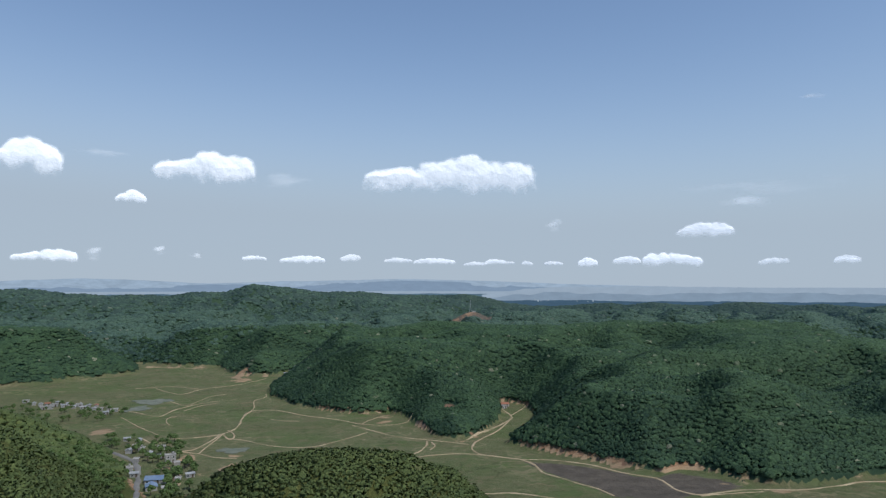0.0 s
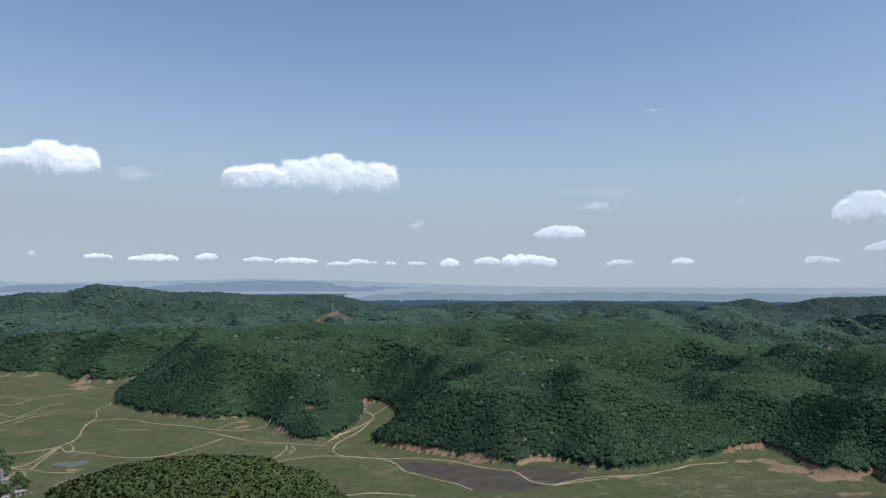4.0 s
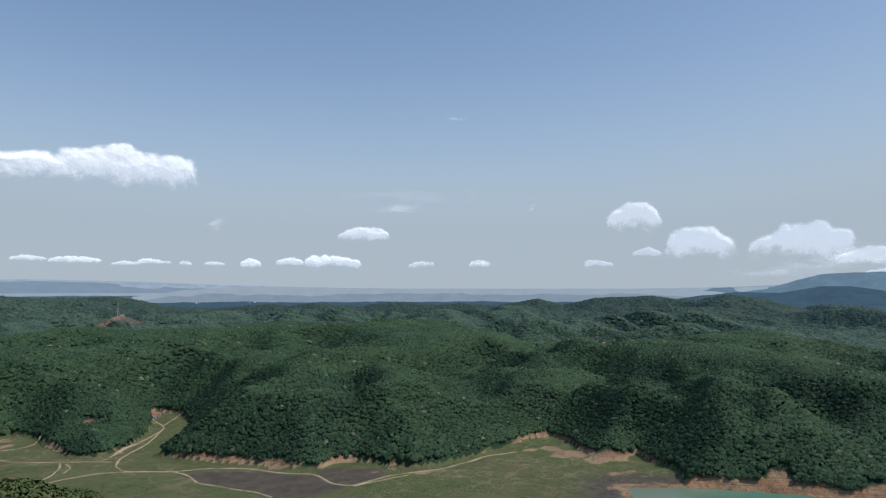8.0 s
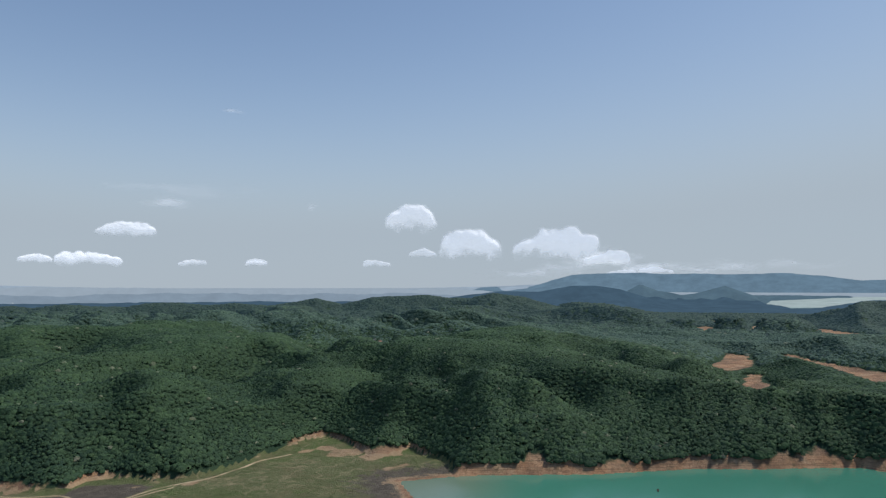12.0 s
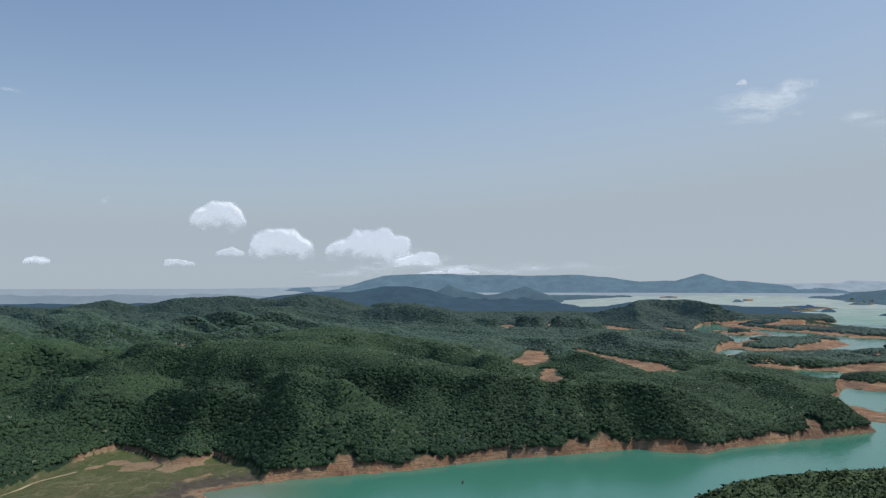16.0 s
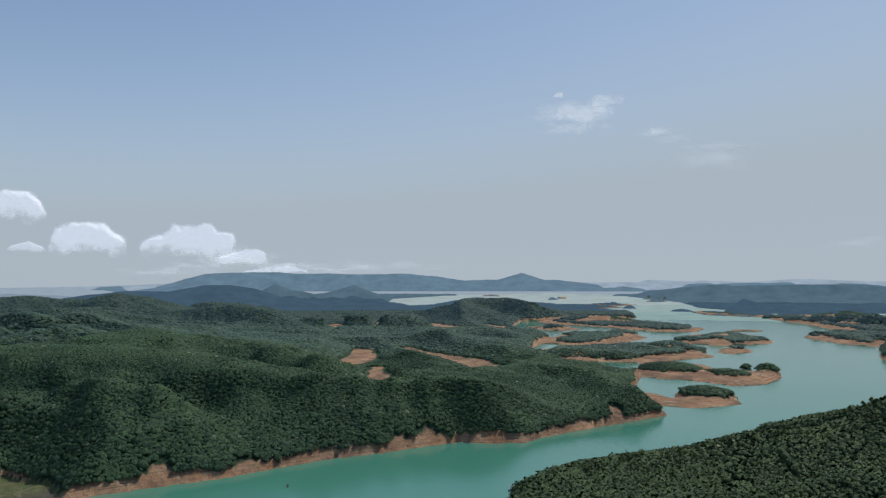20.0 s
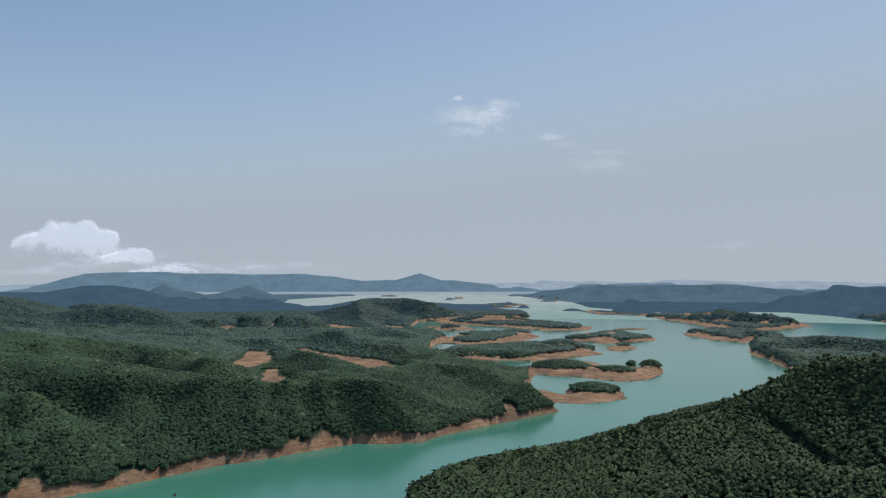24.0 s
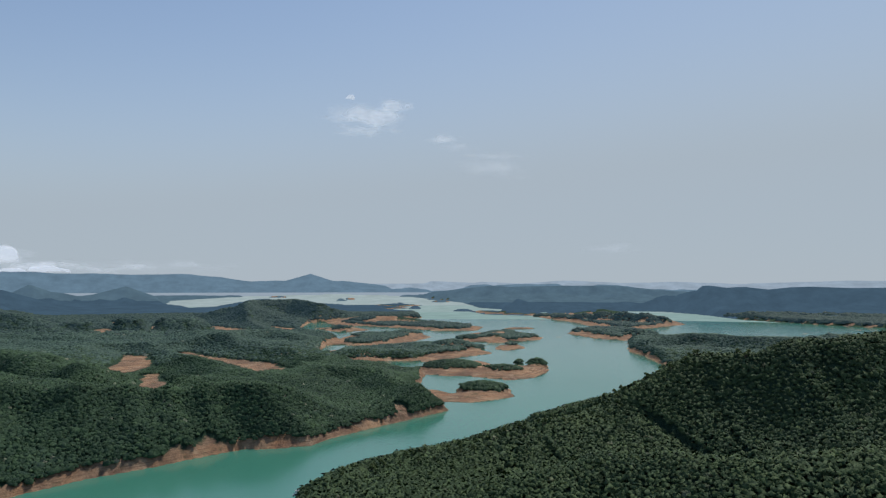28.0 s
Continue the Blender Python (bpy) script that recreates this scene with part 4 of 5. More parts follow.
paved_road([(-144, 331), (-160, 371), (-176, 410), (-189, 436), (-198, 446), (-214, 461), (-229, 465)], 3.8)
dirt_track([(-145, 368), (-144, 378), (-146, 394), (-157, 418), (-166, 444)], 2.6)
ribbon("dirt_track", RIDGE_PATH, 1.8, RED_DIRT, "narrow red earth track through the ridge wood", "track", 0.25)

# ---- forest ----
def crown_template(rng, core_cut, leaves, leaf_size, heart=1.0):
    """One crown of radius 1: a lumpy core and loose leaf clumps on it."""
    bm = bmesh.new()
    bmesh.ops.create_icosphere(bm, subdivisions=core_cut, radius=1.0)
    core = np.array([v.co[:] for v in bm.verts])
    tris = np.array([[v.index for v in f.verts] for f in bm.faces])
    bm.free()
    tris = tris[core[tris][:, :, 2].mean(1) > -0.2]
    used, back = np.unique(tris, return_inverse=True)
    core, tris = core[used], back.reshape(tris.shape)
    core = core * heart * (0.82 + 0.36 * rng.random((len(core), 1)))
    verts, faces = [core], [tris]
    at = len(core)
    for _ in range(leaves):
        w = rng.normal(size=3)
        w[2] = abs(w[2]) * 0.9 - 0.25
        w /= np.linalg.norm(w)
        mid = w * (0.86 + 0.26 * rng.random())
        face = w + 0.8 * rng.normal(size=3)
        face /= np.linalg.norm(face)
        a = np.cross(face, rng.normal(size=3))
        a /= np.linalg.norm(a)
        b = np.cross(face, a)
        s = leaf_size * (0.6 + 0.8 * rng.random())
        verts.append(np.array([mid + a * s, mid - 0.5 * a * s + 0.9 * b * s, mid - 0.5 * a * s - 0.9 * b * s]))
        faces.append(np.array([[at, at + 1, at + 2]]))
        at += 3
    return np.concatenate(verts), np.concatenate(faces)


def scatter(rng, a, b, spacing, first, last):
    """Loose places on a jittered net between two reaches and two bearings."""
    out = []
    r = a
    while r < b:
        n = int(r * radians(first - last) / spacing)
        t = radians(first) - (np.arange(n) + rng.random(n) * 0.9) * radians(first - last) / n
        q = r + spacing * (rng.random(n) - 0.5) * 0.95
        out.append(np.stack([-np.sin(t) * q, np.cos(t) * q], -1))
        r += spacing * 0.92
    return np.concatenate(out)


def stand(name, rng, spots, size, tall, templates, mat, label, thin=None, side=None):
    """A stretch of wood as one mesh."""
    x, y = spots[:, 0].copy(), spots[:, 1].copy()
    z, bare, grass, mud, wood, keen = country(x, y)
    keep = (wood > 0.5) & (z > 0.6)
    if thin:
        r = np.hypot(x, y)
        keep &= rng.random(len(x)) < np.interp(r, thin[0], thin[1])
    if side is not None:
        near = heath_at(x, y)
        keep &= (near > 0.5) if side == "near" else (near <= 0.5)
        if side == "near":
            keep &= (x > 170) | (rng.random(len(x)) < np.clip(1.05 + 2.2 * ripple(x, y, 16, 4, 41), 0.35, 1))
    x, y, z, keen = x[keep], y[keep], z[keep], keen[keep]
    n = len(x)
    patch = ripple(x, y, 55, 2, 21) if side != 'near' else 0.8 * ripple(x, y, 34, 3, 41) + 0.5 * ripple(x, y, 120, 2, 22)
    s = size * (0.5 + 0.6 * rng.random(n) + 0.9 * rng.random(n) ** 5) * (1 + 0.25 * patch)
    hgt = tall * (0.7 + 0.5 * rng.random(n) + 0.15 * s / size) * (1 + 0.25 * patch)
    turn = rng.random(n) * 2 * math.pi
    hue = np.clip(0.10 + 0.42 * keen + 0.4 * patch + 0.34 * rng.normal(size=n), 0, 0.95)
    hue = np.where(rng.random(n) < 0.006, 1.0, hue)
    east, north = slope_at(x, y)
    kind = rng.integers(0, len(templates), n)
    V, F, A, N, at = [], [], [], [], 0
    for k, (tv, tf) in enumerate(templates):
        m = kind == k
        c, sn = np.cos(turn[m])[:, None], np.sin(turn[m])[:, None]
        px = (tv[None, :, 0] * c - tv[None, :, 1] * sn) * s[m][:, None] + x[m][:, None]
        py = (tv[None, :, 0] * sn + tv[None, :, 1] * c) * s[m][:, None] + y[m][:, None]
        pz = tv[None, :, 2] * (s[m] * 0.78)[:, None] + (z[m] + hgt[m] - s[m] * 0.75)[:, None]
        q = drawn_in(px, py, pz).reshape(-1, 3)
        V.append(q)
        F.append((tf[None] + (np.arange(m.sum()) * len(tv))[:, None, None]).reshape(-1, 3) + at)
        A.append(np.repeat(hue[m], len(tv)))
        out = tv * [0.68, 0.68, 0.8] + [0, 0, 0.5]
        out = out / np.linalg.norm(out, axis=1)[:, None]
        out = out + 0.28 * np.random.default_rng(k).normal(size=out.shape)
        N.append(np.stack([out[None, :, 0] * c - out[None, :, 1] * sn, out[None, :, 0] * sn + out[None, :, 1] * c, np.repeat(out[None, :, 2], m.sum(), 0)], -1))
        N[-1] += np.stack([east[m], north[m], 0 * east[m]], -1)[:, None, :] * (0.8 if side == 'near' else 1.3)
        N[-1] = (N[-1] / np.linalg.norm(N[-1], axis=-1, keepdims=True)).reshape(-1, 3)
        at += len(q)
    me = mesh_of(name, np.concatenate(V), np.concatenate(F), [mat], [("hue", np.concatenate(A))], None, True)
    me.normals_split_custom_set_from_vertices(np.concatenate(N))
    ob = new(name, me)
    return tagged(ob, label, "forest", kind="stuff")


def dome_template(rng):
    """A small far crown: an uneven rounded dome of two rings and a top."""
    t = np.arange(4) * math.pi / 2 + 0.5 * rng.random(4)
    low, mid = 0.9 + 0.3 * rng.random(4), 0.62 + 0.28 * rng.random(4)
    verts = [np.stack([low * np.cos(t), low * np.sin(t), -0.45 + 0.25 * rng.random(4)], -1)]
    verts.append(np.stack([mid * np.cos(t + 0.8), mid * np.sin(t + 0.8), 0.42 + 0.26 * rng.random(4)], -1))
    verts.append(np.array([[0.15 * rng.normal(), 0.15 * rng.normal(), 0.82]]))
    faces = []
    for i in range(4):
        j = (i + 1) % 4
        faces += [[i, j, 4 + i], [j, 4 + j, 4 + i], [4 + i, 4 + j, 8]]
    return np.concatenate(verts), np.array(faces)


grow = np.random.default_rng(7)
fine = [crown_template(grow, 1, 4, 0.40) for _ in range(12)]
middling = [dome_template(grow) for _ in range(12)]
coarse = [dome_template(grow) for _ in range(12)]
tufts = [crown_template(grow, 1, 7, 0.46, 0.85) for _ in range(12)]
bushes = [crown_template(grow, 1, 11, 0.48, 0.72) for _ in range(9)]
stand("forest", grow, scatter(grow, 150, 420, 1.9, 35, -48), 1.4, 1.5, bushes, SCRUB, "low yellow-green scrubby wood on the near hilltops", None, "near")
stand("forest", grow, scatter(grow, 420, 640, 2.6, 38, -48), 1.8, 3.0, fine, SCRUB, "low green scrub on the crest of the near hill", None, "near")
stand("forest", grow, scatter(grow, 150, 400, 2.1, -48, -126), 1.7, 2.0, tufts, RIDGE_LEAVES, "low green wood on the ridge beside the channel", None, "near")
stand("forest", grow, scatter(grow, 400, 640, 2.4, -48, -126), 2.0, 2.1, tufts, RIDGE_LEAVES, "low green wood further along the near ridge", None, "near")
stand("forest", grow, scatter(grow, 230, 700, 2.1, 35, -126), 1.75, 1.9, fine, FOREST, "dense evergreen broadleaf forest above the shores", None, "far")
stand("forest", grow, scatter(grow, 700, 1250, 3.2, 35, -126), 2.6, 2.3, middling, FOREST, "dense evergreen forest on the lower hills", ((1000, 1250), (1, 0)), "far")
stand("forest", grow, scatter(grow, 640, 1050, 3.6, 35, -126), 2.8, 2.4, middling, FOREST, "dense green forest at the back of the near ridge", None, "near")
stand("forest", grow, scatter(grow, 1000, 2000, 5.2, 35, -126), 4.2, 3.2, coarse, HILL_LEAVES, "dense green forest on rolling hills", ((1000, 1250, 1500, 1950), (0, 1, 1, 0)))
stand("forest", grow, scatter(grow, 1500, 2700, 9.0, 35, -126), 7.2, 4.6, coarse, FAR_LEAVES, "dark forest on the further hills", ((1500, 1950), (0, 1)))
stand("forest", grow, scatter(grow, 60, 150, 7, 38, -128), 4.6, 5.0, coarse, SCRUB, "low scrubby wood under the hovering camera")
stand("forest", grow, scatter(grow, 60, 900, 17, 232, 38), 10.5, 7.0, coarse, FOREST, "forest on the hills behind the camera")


# ---- things ----
def part(name, bm, mat, parent, label=""):
    """Links a bmesh as one mesh under a thing or a part."""
    me = bpy.data.meshes.new(name)
    bm.to_mesh(me)
    bm.free()
    me.materials.append(mat)
    ob = new(name, me)
    ob.parent = parent
    return tagged(ob, label) if label else ob


def block(w, d, h, at=(0, 0, 0), bevel=0.0):
    """A box standing on its place."""
    bm = bmesh.new()
    bmesh.ops.create_cube(bm, size=1.0, matrix=Matrix.Translation((at[0], at[1], at[2] + h / 2)) @ Matrix.Diagonal((w, d, h, 1)))
    if bevel:
        bmesh.ops.bevel(bm, geom=bm.edges[:], offset=bevel, segments=1, affect="EDGES")
    return bm


def rod(a, b, r0, r1, sides=6):
    bm = bmesh.new()
    a, b = Vector(a), Vector(b)
    turn = (b - a).to_track_quat("Z", "Y").to_matrix().to_4x4()
    bmesh.ops.create_cone(bm, cap_ends=True, segments=sides, radius1=r0, radius2=r1, depth=(b - a).length, matrix=Matrix.Translation((a + b) / 2) @ turn)
    return bm


def gable(w, d, rise, z, over=0.35, thick=0.14):
    """A pitched roof with its ridge along x."""
    bm = bmesh.new()
    x, y = w / 2 + over, d / 2 + over
    drop = rise * over / (d / 2)
    lower = [(-x, -y, z - drop), (x, -y, z - drop), (x, 0, z + rise), (-x, 0, z + rise), (x, y, z - drop), (-x, y, z - drop)]
    a = [bm.verts.new(p) for p in lower]
    b = [bm.verts.new((p[0], p[1], p[2] + thick)) for p in lower]
    for q in ((0, 1, 2, 3), (3, 2, 4, 5)):
        bm.faces.new([b[i] for i in q])
        bm.faces.new([a[i] for i in reversed(q)])
    for i, j in ((0, 1), (1, 2), (2, 4), (4, 5), (5, 3), (3, 0)):
        bm.faces.new((a[i], a[j], b[j], b[i]))
    return bm


def gable_walls(w, d, h, rise):
    bm = block(w, d, h)
    for s in (-1, 1):
        v = [bm.verts.new((s * w / 2, -d / 2, h)), bm.verts.new((s * w / 2, d / 2, h)), bm.verts.new((s * w / 2, 0, h + rise))]
        bm.faces.new(v)
    return bm


ROOFS = {"blue": (SHEET_BLUE, "blue"), "grey": (SHEET_GREY, "grey"), "red": (TILE_RED, "red tiled")}
built = []


def house(x, y, w, kind, storeys=0):
    """A village house: pitched roof, or flat with a parapet where it is white."""
    rng = random.Random(x * 31 + y)
    storeys = storeys or (2 if w >= 7 and kind == "white" else 1)
    kind = "grey" if kind == "white" and storeys == 1 and rng.random() < 0.3 else kind
    w = max(w * 0.85, rng.uniform(3.8, 5.0))
    d, h = w * rng.uniform(0.62, 0.8), 2.5 * storeys
    root = new("house")
    root.matrix_world = pose(x, y, min(height_at(x + a, y + b) for a in (-w / 3, w / 3) for b in (-w / 3, w / 3)) - 0.3, 0, 0, rng.choice((12, 20, 100, 28, 115)))
    if kind == "white":
        part("wall", block(w, d, h, bevel=0.05), RENDERED, root)
        part("roof", block(w + 0.5, d + 0.5, 0.22, (0, 0, h + 0.004)), CONCRETE, root)
        for s in (-1, 1):
            part("parapet", block(w + 0.5, 0.18, 0.35, (0, s * (d / 2 + 0.15), h + 0.23)), RENDERED, root)
            part("parapet", block(0.18, d + 0.1, 0.35, (s * (w / 2 + 0.15), 0, h + 0.23)), RENDERED, root)
        if rng.random() < 0.3:
            part("stair_head", block(w * 0.25, d * 0.35, 1.5, (w * 0.25, 0, h + 0.23), 0.04), RENDERED, root)
        text = f"white rendered {'two' if storeys == 2 else 'one'}-storey flat-roofed village house"
    else:
        mat, word = ROOFS[kind]
        part("wall", gable_walls(w, d, h, d * 0.2), CONCRETE if kind == "grey" else RENDERED, root)
        part("roof", gable(w, d, d * 0.2, h), mat, root)
        text = f"village house with pale walls and a {word} pitched roof"
    n = max(2, int(w / 2.6))
    for s in (-1, 1):
        for f in range(storeys):
            for i in range(n):
                wx = (i + 0.5) / n * w - w / 2
                if s == -1 and f == 0 and i == n // 2:
                    part("door", block(1.0, 0.1, 2.1, (wx, s * (d / 2 + 0.03), 0.3)), BARK, root)
                    continue
                win = part("window", block(1.2, 0.08, 1.1, (wx, s * (d / 2 + 0.02), 0.9 + 2.5 * f)), PAINT_WHITE, root)
                part("pane", block(1.0, 0.06, 0.9, (wx, s * (d / 2 + 0.05), 1.0 + 2.5 * f)), GLASS, win)
    built.append((x, y, w))
    return tagged(root, text, "house", "houses of the village")


house(-156, 380, 9, "blue")
house(-159, 394, 13, "blue")
house(-147, 376, 5, "white")
house(-184, 417, 5, "white")
house(-189, 437, 5, "white")
house(-176, 405, 5, "white")
house(-168, 437, 7, "white")
house(-161, 429, 5, "white")
house(-157, 413, 5, "white")
house(-147, 394, 5, "white")
house(-144, 404, 5, "grey")
house(-187, 471, 5, "white")
house(-178, 448, 5, "grey")
house(-188, 454, 6, "grey")
house(-205, 474, 5, "white")
house(-204, 461, 5, "grey")
house(-198, 466, 5, "white")
house(-211, 492, 5, "grey")
house(-221, 496, 5, "grey")
house(-371, 642, 5, "white")
house(-362, 637, 5, "grey")
house(-357, 639, 5, "red")
house(-348, 634, 5, "white")
house(-352, 648, 5, "white")
house(-338, 631, 5, "grey")
house(-338, 640, 5, "white")
house(-326, 625, 5, "grey")
house(-326, 634, 5, "white")
house(-316, 622, 6, "grey")
house(-316, 631, 5, "grey")
house(-303, 614, 5, "white")
house(-297, 614, 5, "white")
house(-284, 596, 5, "grey")
house(-291, 617, 5, "white")
house(-309, 631, 5, "red")
house(-345, 622, 5, "white")
house(-350, 619, 5, "white")
house(-386, 655, 5, "white")
house(-282, 609, 5, "white")
house(53, 638, 9, "red")
house(52, 626, 5, "white")
house(26, 584, 5, "grey")
house(-191, 881, 5, "white")
house(-193, 859, 5, "grey")
house(-187, 892, 5, "white")

# houses with a terrace, far hamlets
for x, y, w, kind in ((655, 852, 9, "white"), (667, 853, 8, "grey"), (659, 828, 9, "white"), (671, 828, 8, "white"), (657, 799, 9, "red")):
    house(x, y, w, kind, 1)


def boat(x, y, turn, long):
    root = new("houseboat")
    root.matrix_world = pose(x, y, 0.0, 0, 0, turn)
    hull = bmesh.new()
    wide = long * 0.28
    outline = [(-0.5, -0.5), (0.3, -0.5), (0.46, -0.25), (0.5, 0), (0.46, 0.25), (0.3, 0.5), (-0.5, 0.5)]
    low = [hull.verts.new((a * long * 0.94, b * wide * 0.85, -0.25)) for a, b in outline]
    top = [hull.verts.new((a * long, b * wide, 0.7)) for a, b in outline]
    hull.faces.new(list(reversed(low)))
    hull.faces.new(top)
    for i in range(len(outline)):
        j = (i + 1) % len(outline)
        hull.faces.new((low[i], low[j], top[j], top[i]))
    part("hull", hull, PAINT_WHITE, root)
    cabin = part("cabin", block(long * 0.62, wide * 0.8, 1.7, (-long * 0.08, 0, 0.704), 0.06), PAINT_WHITE, root)
    part("roof", block(long * 0.72, wide * 0.98, 0.12, (-long * 0.08, 0, 2.41), 0.03), SHEET_GREY, root)
    for s in (-1, 1):
        for i in range(4):
            part("window", block(long * 0.1, 0.06, 0.7, (-long * 0.32 + i * long * 0.15, s * (wide * 0.4 + 0.01), 1.3)), GLASS, cabin, "dark window pane")
    for s in (-1, 1):
        part("rail", rod((long * 0.25, s * wide * 0.42, 1.2), (long * 0.46, s * wide * 0.2, 1.2), 0.04, 0.04), STEEL, root)
        part("post", rod((long * 0.26, s * wide * 0.42, 0.7), (long * 0.26, s * wide * 0.42, 1.2), 0.04, 0.04), STEEL, root)
    return tagged(root, "white houseboat with a flat grey roof moored at the bank", "boat", "moored boats")


boat(382, 69, 125, 7.5)
boat(379, 73, 128, 6.2)


def skiff(x, y, turn):
    root = new("rowing_boat")
    root.matrix_world = pose(x, y, 0.0, 0, 0, turn)
    hull = bmesh.new()
    n = 9
    rims = []
    for k, (lift, inset) in enumerate(((-0.12, 0.6), (0.42, 1.0), (0.42, 0.86), (0.02, 0.5))):
        row = []
        for i in range(2 * n):
            u = i / n if i < n else (2 * n - i) / n
            side = 1 if i < n else -1
            row.append(hull.verts.new((-2 + 4 * u, side * 0.62 * inset * math.sin(math.pi * (0.12 + 0.86 * (1 - abs(2 * u - 1) ** 2.2) * 0.5)), lift + 0.12 * abs(2 * u - 1) ** 2)))
        rims.append(row)
    for a, b in zip(rims, rims[1:]):
        for i in range(2 * n):
            j = (i + 1) % (2 * n)
            hull.faces.new((a[i], a[j], b[j], b[i]))
    hull.faces.new(list(reversed(rims[0])))
    hull.faces.new(rims[-1])
    part("hull", hull, BARK, root)
    for q in (-0.7, 0.6):
        part("thwart", block(0.28, 0.85, 0.06, (q, 0, 0.3)), BARK, root)
    return tagged(root, "small dark wooden rowing boat on the green water", "boat")


skiff(352, 193, 30)


def mast(x, y, tall):
    root = new("radio_mast")
    root.matrix_world = pose(x, y, height_at(x, y) - 0.2)
    for i in range(3):
        t = i * 2 * math.pi / 3
        part("leg", rod((2.2 * math.cos(t), 2.2 * math.sin(t), 0), (0.3 * math.cos(t), 0.3 * math.sin(t), tall), 0.25, 0.16), STEEL, root)
    for k in range(1, 7):
        u = k / 7
        q = 2.2 + (0.3 - 2.2) * u
        p = [(q * math.cos(i * 2 * math.pi / 3), q * math.sin(i * 2 * math.pi / 3), tall * u) for i in range(3)]
        for i in range(3):
            part("brace", rod(p[i], p[(i + 1) % 3], 0.1, 0.1, 4), STEEL, root)
    part("hut", block(7, 5, 3, (7, 0, 0), 0.05), RENDERED, root, "pale equipment hut")
    return tagged(root, "steel lattice radio mast on a bare hilltop", "mast")


mast(52, 1447, 26)


# ---- single trees ----
def tree_template(seed, tall, spread, leaves, mat):
    rng = np.random.default_rng(seed)
    root = new("tree")
    trunk = rod((0, 0, -0.6), (rng.normal() * 0.15, rng.normal() * 0.15, tall * 0.62), 0.035 * tall, 0.016 * tall, 7)
    tr = part("trunk", trunk, BARK, root)
    blobs = []
    for i in range(4):
        t = i * 2.4 + rng.random()
        tip = Vector((math.cos(t) * spread * 0.5, math.sin(t) * spread * 0.5, tall * (0.55 + 0.2 * rng.random())))
        part("limb", rod((0, 0, tall * (0.3 + 0.06 * i)), tip, 0.014 * tall, 0.006 * tall, 5), BARK, tr)
        blobs.append((np.array(tip), spread * (0.42 + 0.16 * rng.random())))
    blobs.append((np.array([0, 0, tall * 0.78]), spread * 0.55))
    V, F, at = [], [], 0
    for c, s in blobs:
        v, f = crown_template(rng, 1, leaves, 0.33)
        V.append(v * [s, s, s * 0.85] + c)
        F.append(f + at)
        at += len(v)
    V = np.concatenate(V)
    me = mesh_of("crown", V, np.concatenate(F), [mat], [("hue", np.full(len(V), 0.2 + 0.5 * rng.random()))])
    crown = new("crown", me)
    crown.parent = root
    return root


def plant(masters, places, scale, label, group):
    rng = random.Random(len(places))
    for x, y in places:
        s = scale * rng.uniform(0.75, 1.25)
        t = copy_thing(rng.choice(masters), pose(x, y, height_at(x, y), 0, 0, rng.uniform(0, 360)) @ Matrix.Scale(s, 4))
        tagged(t, label, "tree", group)


wide = [tree_template(s, 6.0, 2.6, 22, VILLAGE_LEAVES) for s in (1, 2, 3)]
slim = [tree_template(s, 6.5, 1.7, 22, SCRUB) for s in (4, 5, 6)]
pick = random.Random(3)
lane = [(-144, 331), (-160, 371), (-176, 410), (-189, 436), (-198, 446), (-214, 461)]


def off_lane(x, y):
    return min((Vector((x, y)) - Vector(a).lerp(Vector(b), min(1, max(0, (Vector((x, y)) - Vector(a)).dot(Vector(b) - Vector(a)) / (Vector(b) - Vector(a)).length_squared)))).length for a, b in zip(lane, lane[1:]))


village = []
while len(village) < 175:
    x, y = pick.uniform(-235, -128), pick.uniform(345, 505)
    if all(math.hypot(x - a, y - b) > w * 0.6 + 1.0 for a, b, w in built) and off_lane(x, y) > 5.5 and x + 0.42 * y < 30 and noise.noise(Vector((x / 16, y / 16, 1))) > -0.35:
        village.append((x, y))
plant(wide, village, 0.85, "rounded green broadleaf tree standing among the village houses", "village trees")
hamlet = []
while len(hamlet) < 70:
    x, y = pick.uniform(-385, -268), pick.uniform(560, 650)
    if all(math.hypot(x - a, y - b) > w * 0.7 + 2 for a, b, w in built) and y < 660 - 0.35 * (x + 385):
        hamlet.append((x, y))
plant(wide, hamlet, 0.75, "dark green tree beside the hamlet at the valley's edge", "hamlet trees")
crest = []
for line in (RIDGES[-3][1], FRONT_HILL):
    for p, q in zip(line, line[1:]):
        for _ in range(6):
            u = pick.random()
            x, y = p[0] + u * (q[0] - p[0]) + pick.uniform(-9, 9), p[1] + u * (q[1] - p[1]) + pick.uniform(-9, 9)
            if 250 < math.hypot(x, y) < 640 and height_at(x, y) > 3:
                crest.append((x, y))
plant(slim, crest[:90], 0.8, "slender dark tree rising from the ridge scrub", "trees on the ridge")
for m in wide + slim:
    for o in (*m.children_recursive, m):
        bpy.data.objects.remove(o)


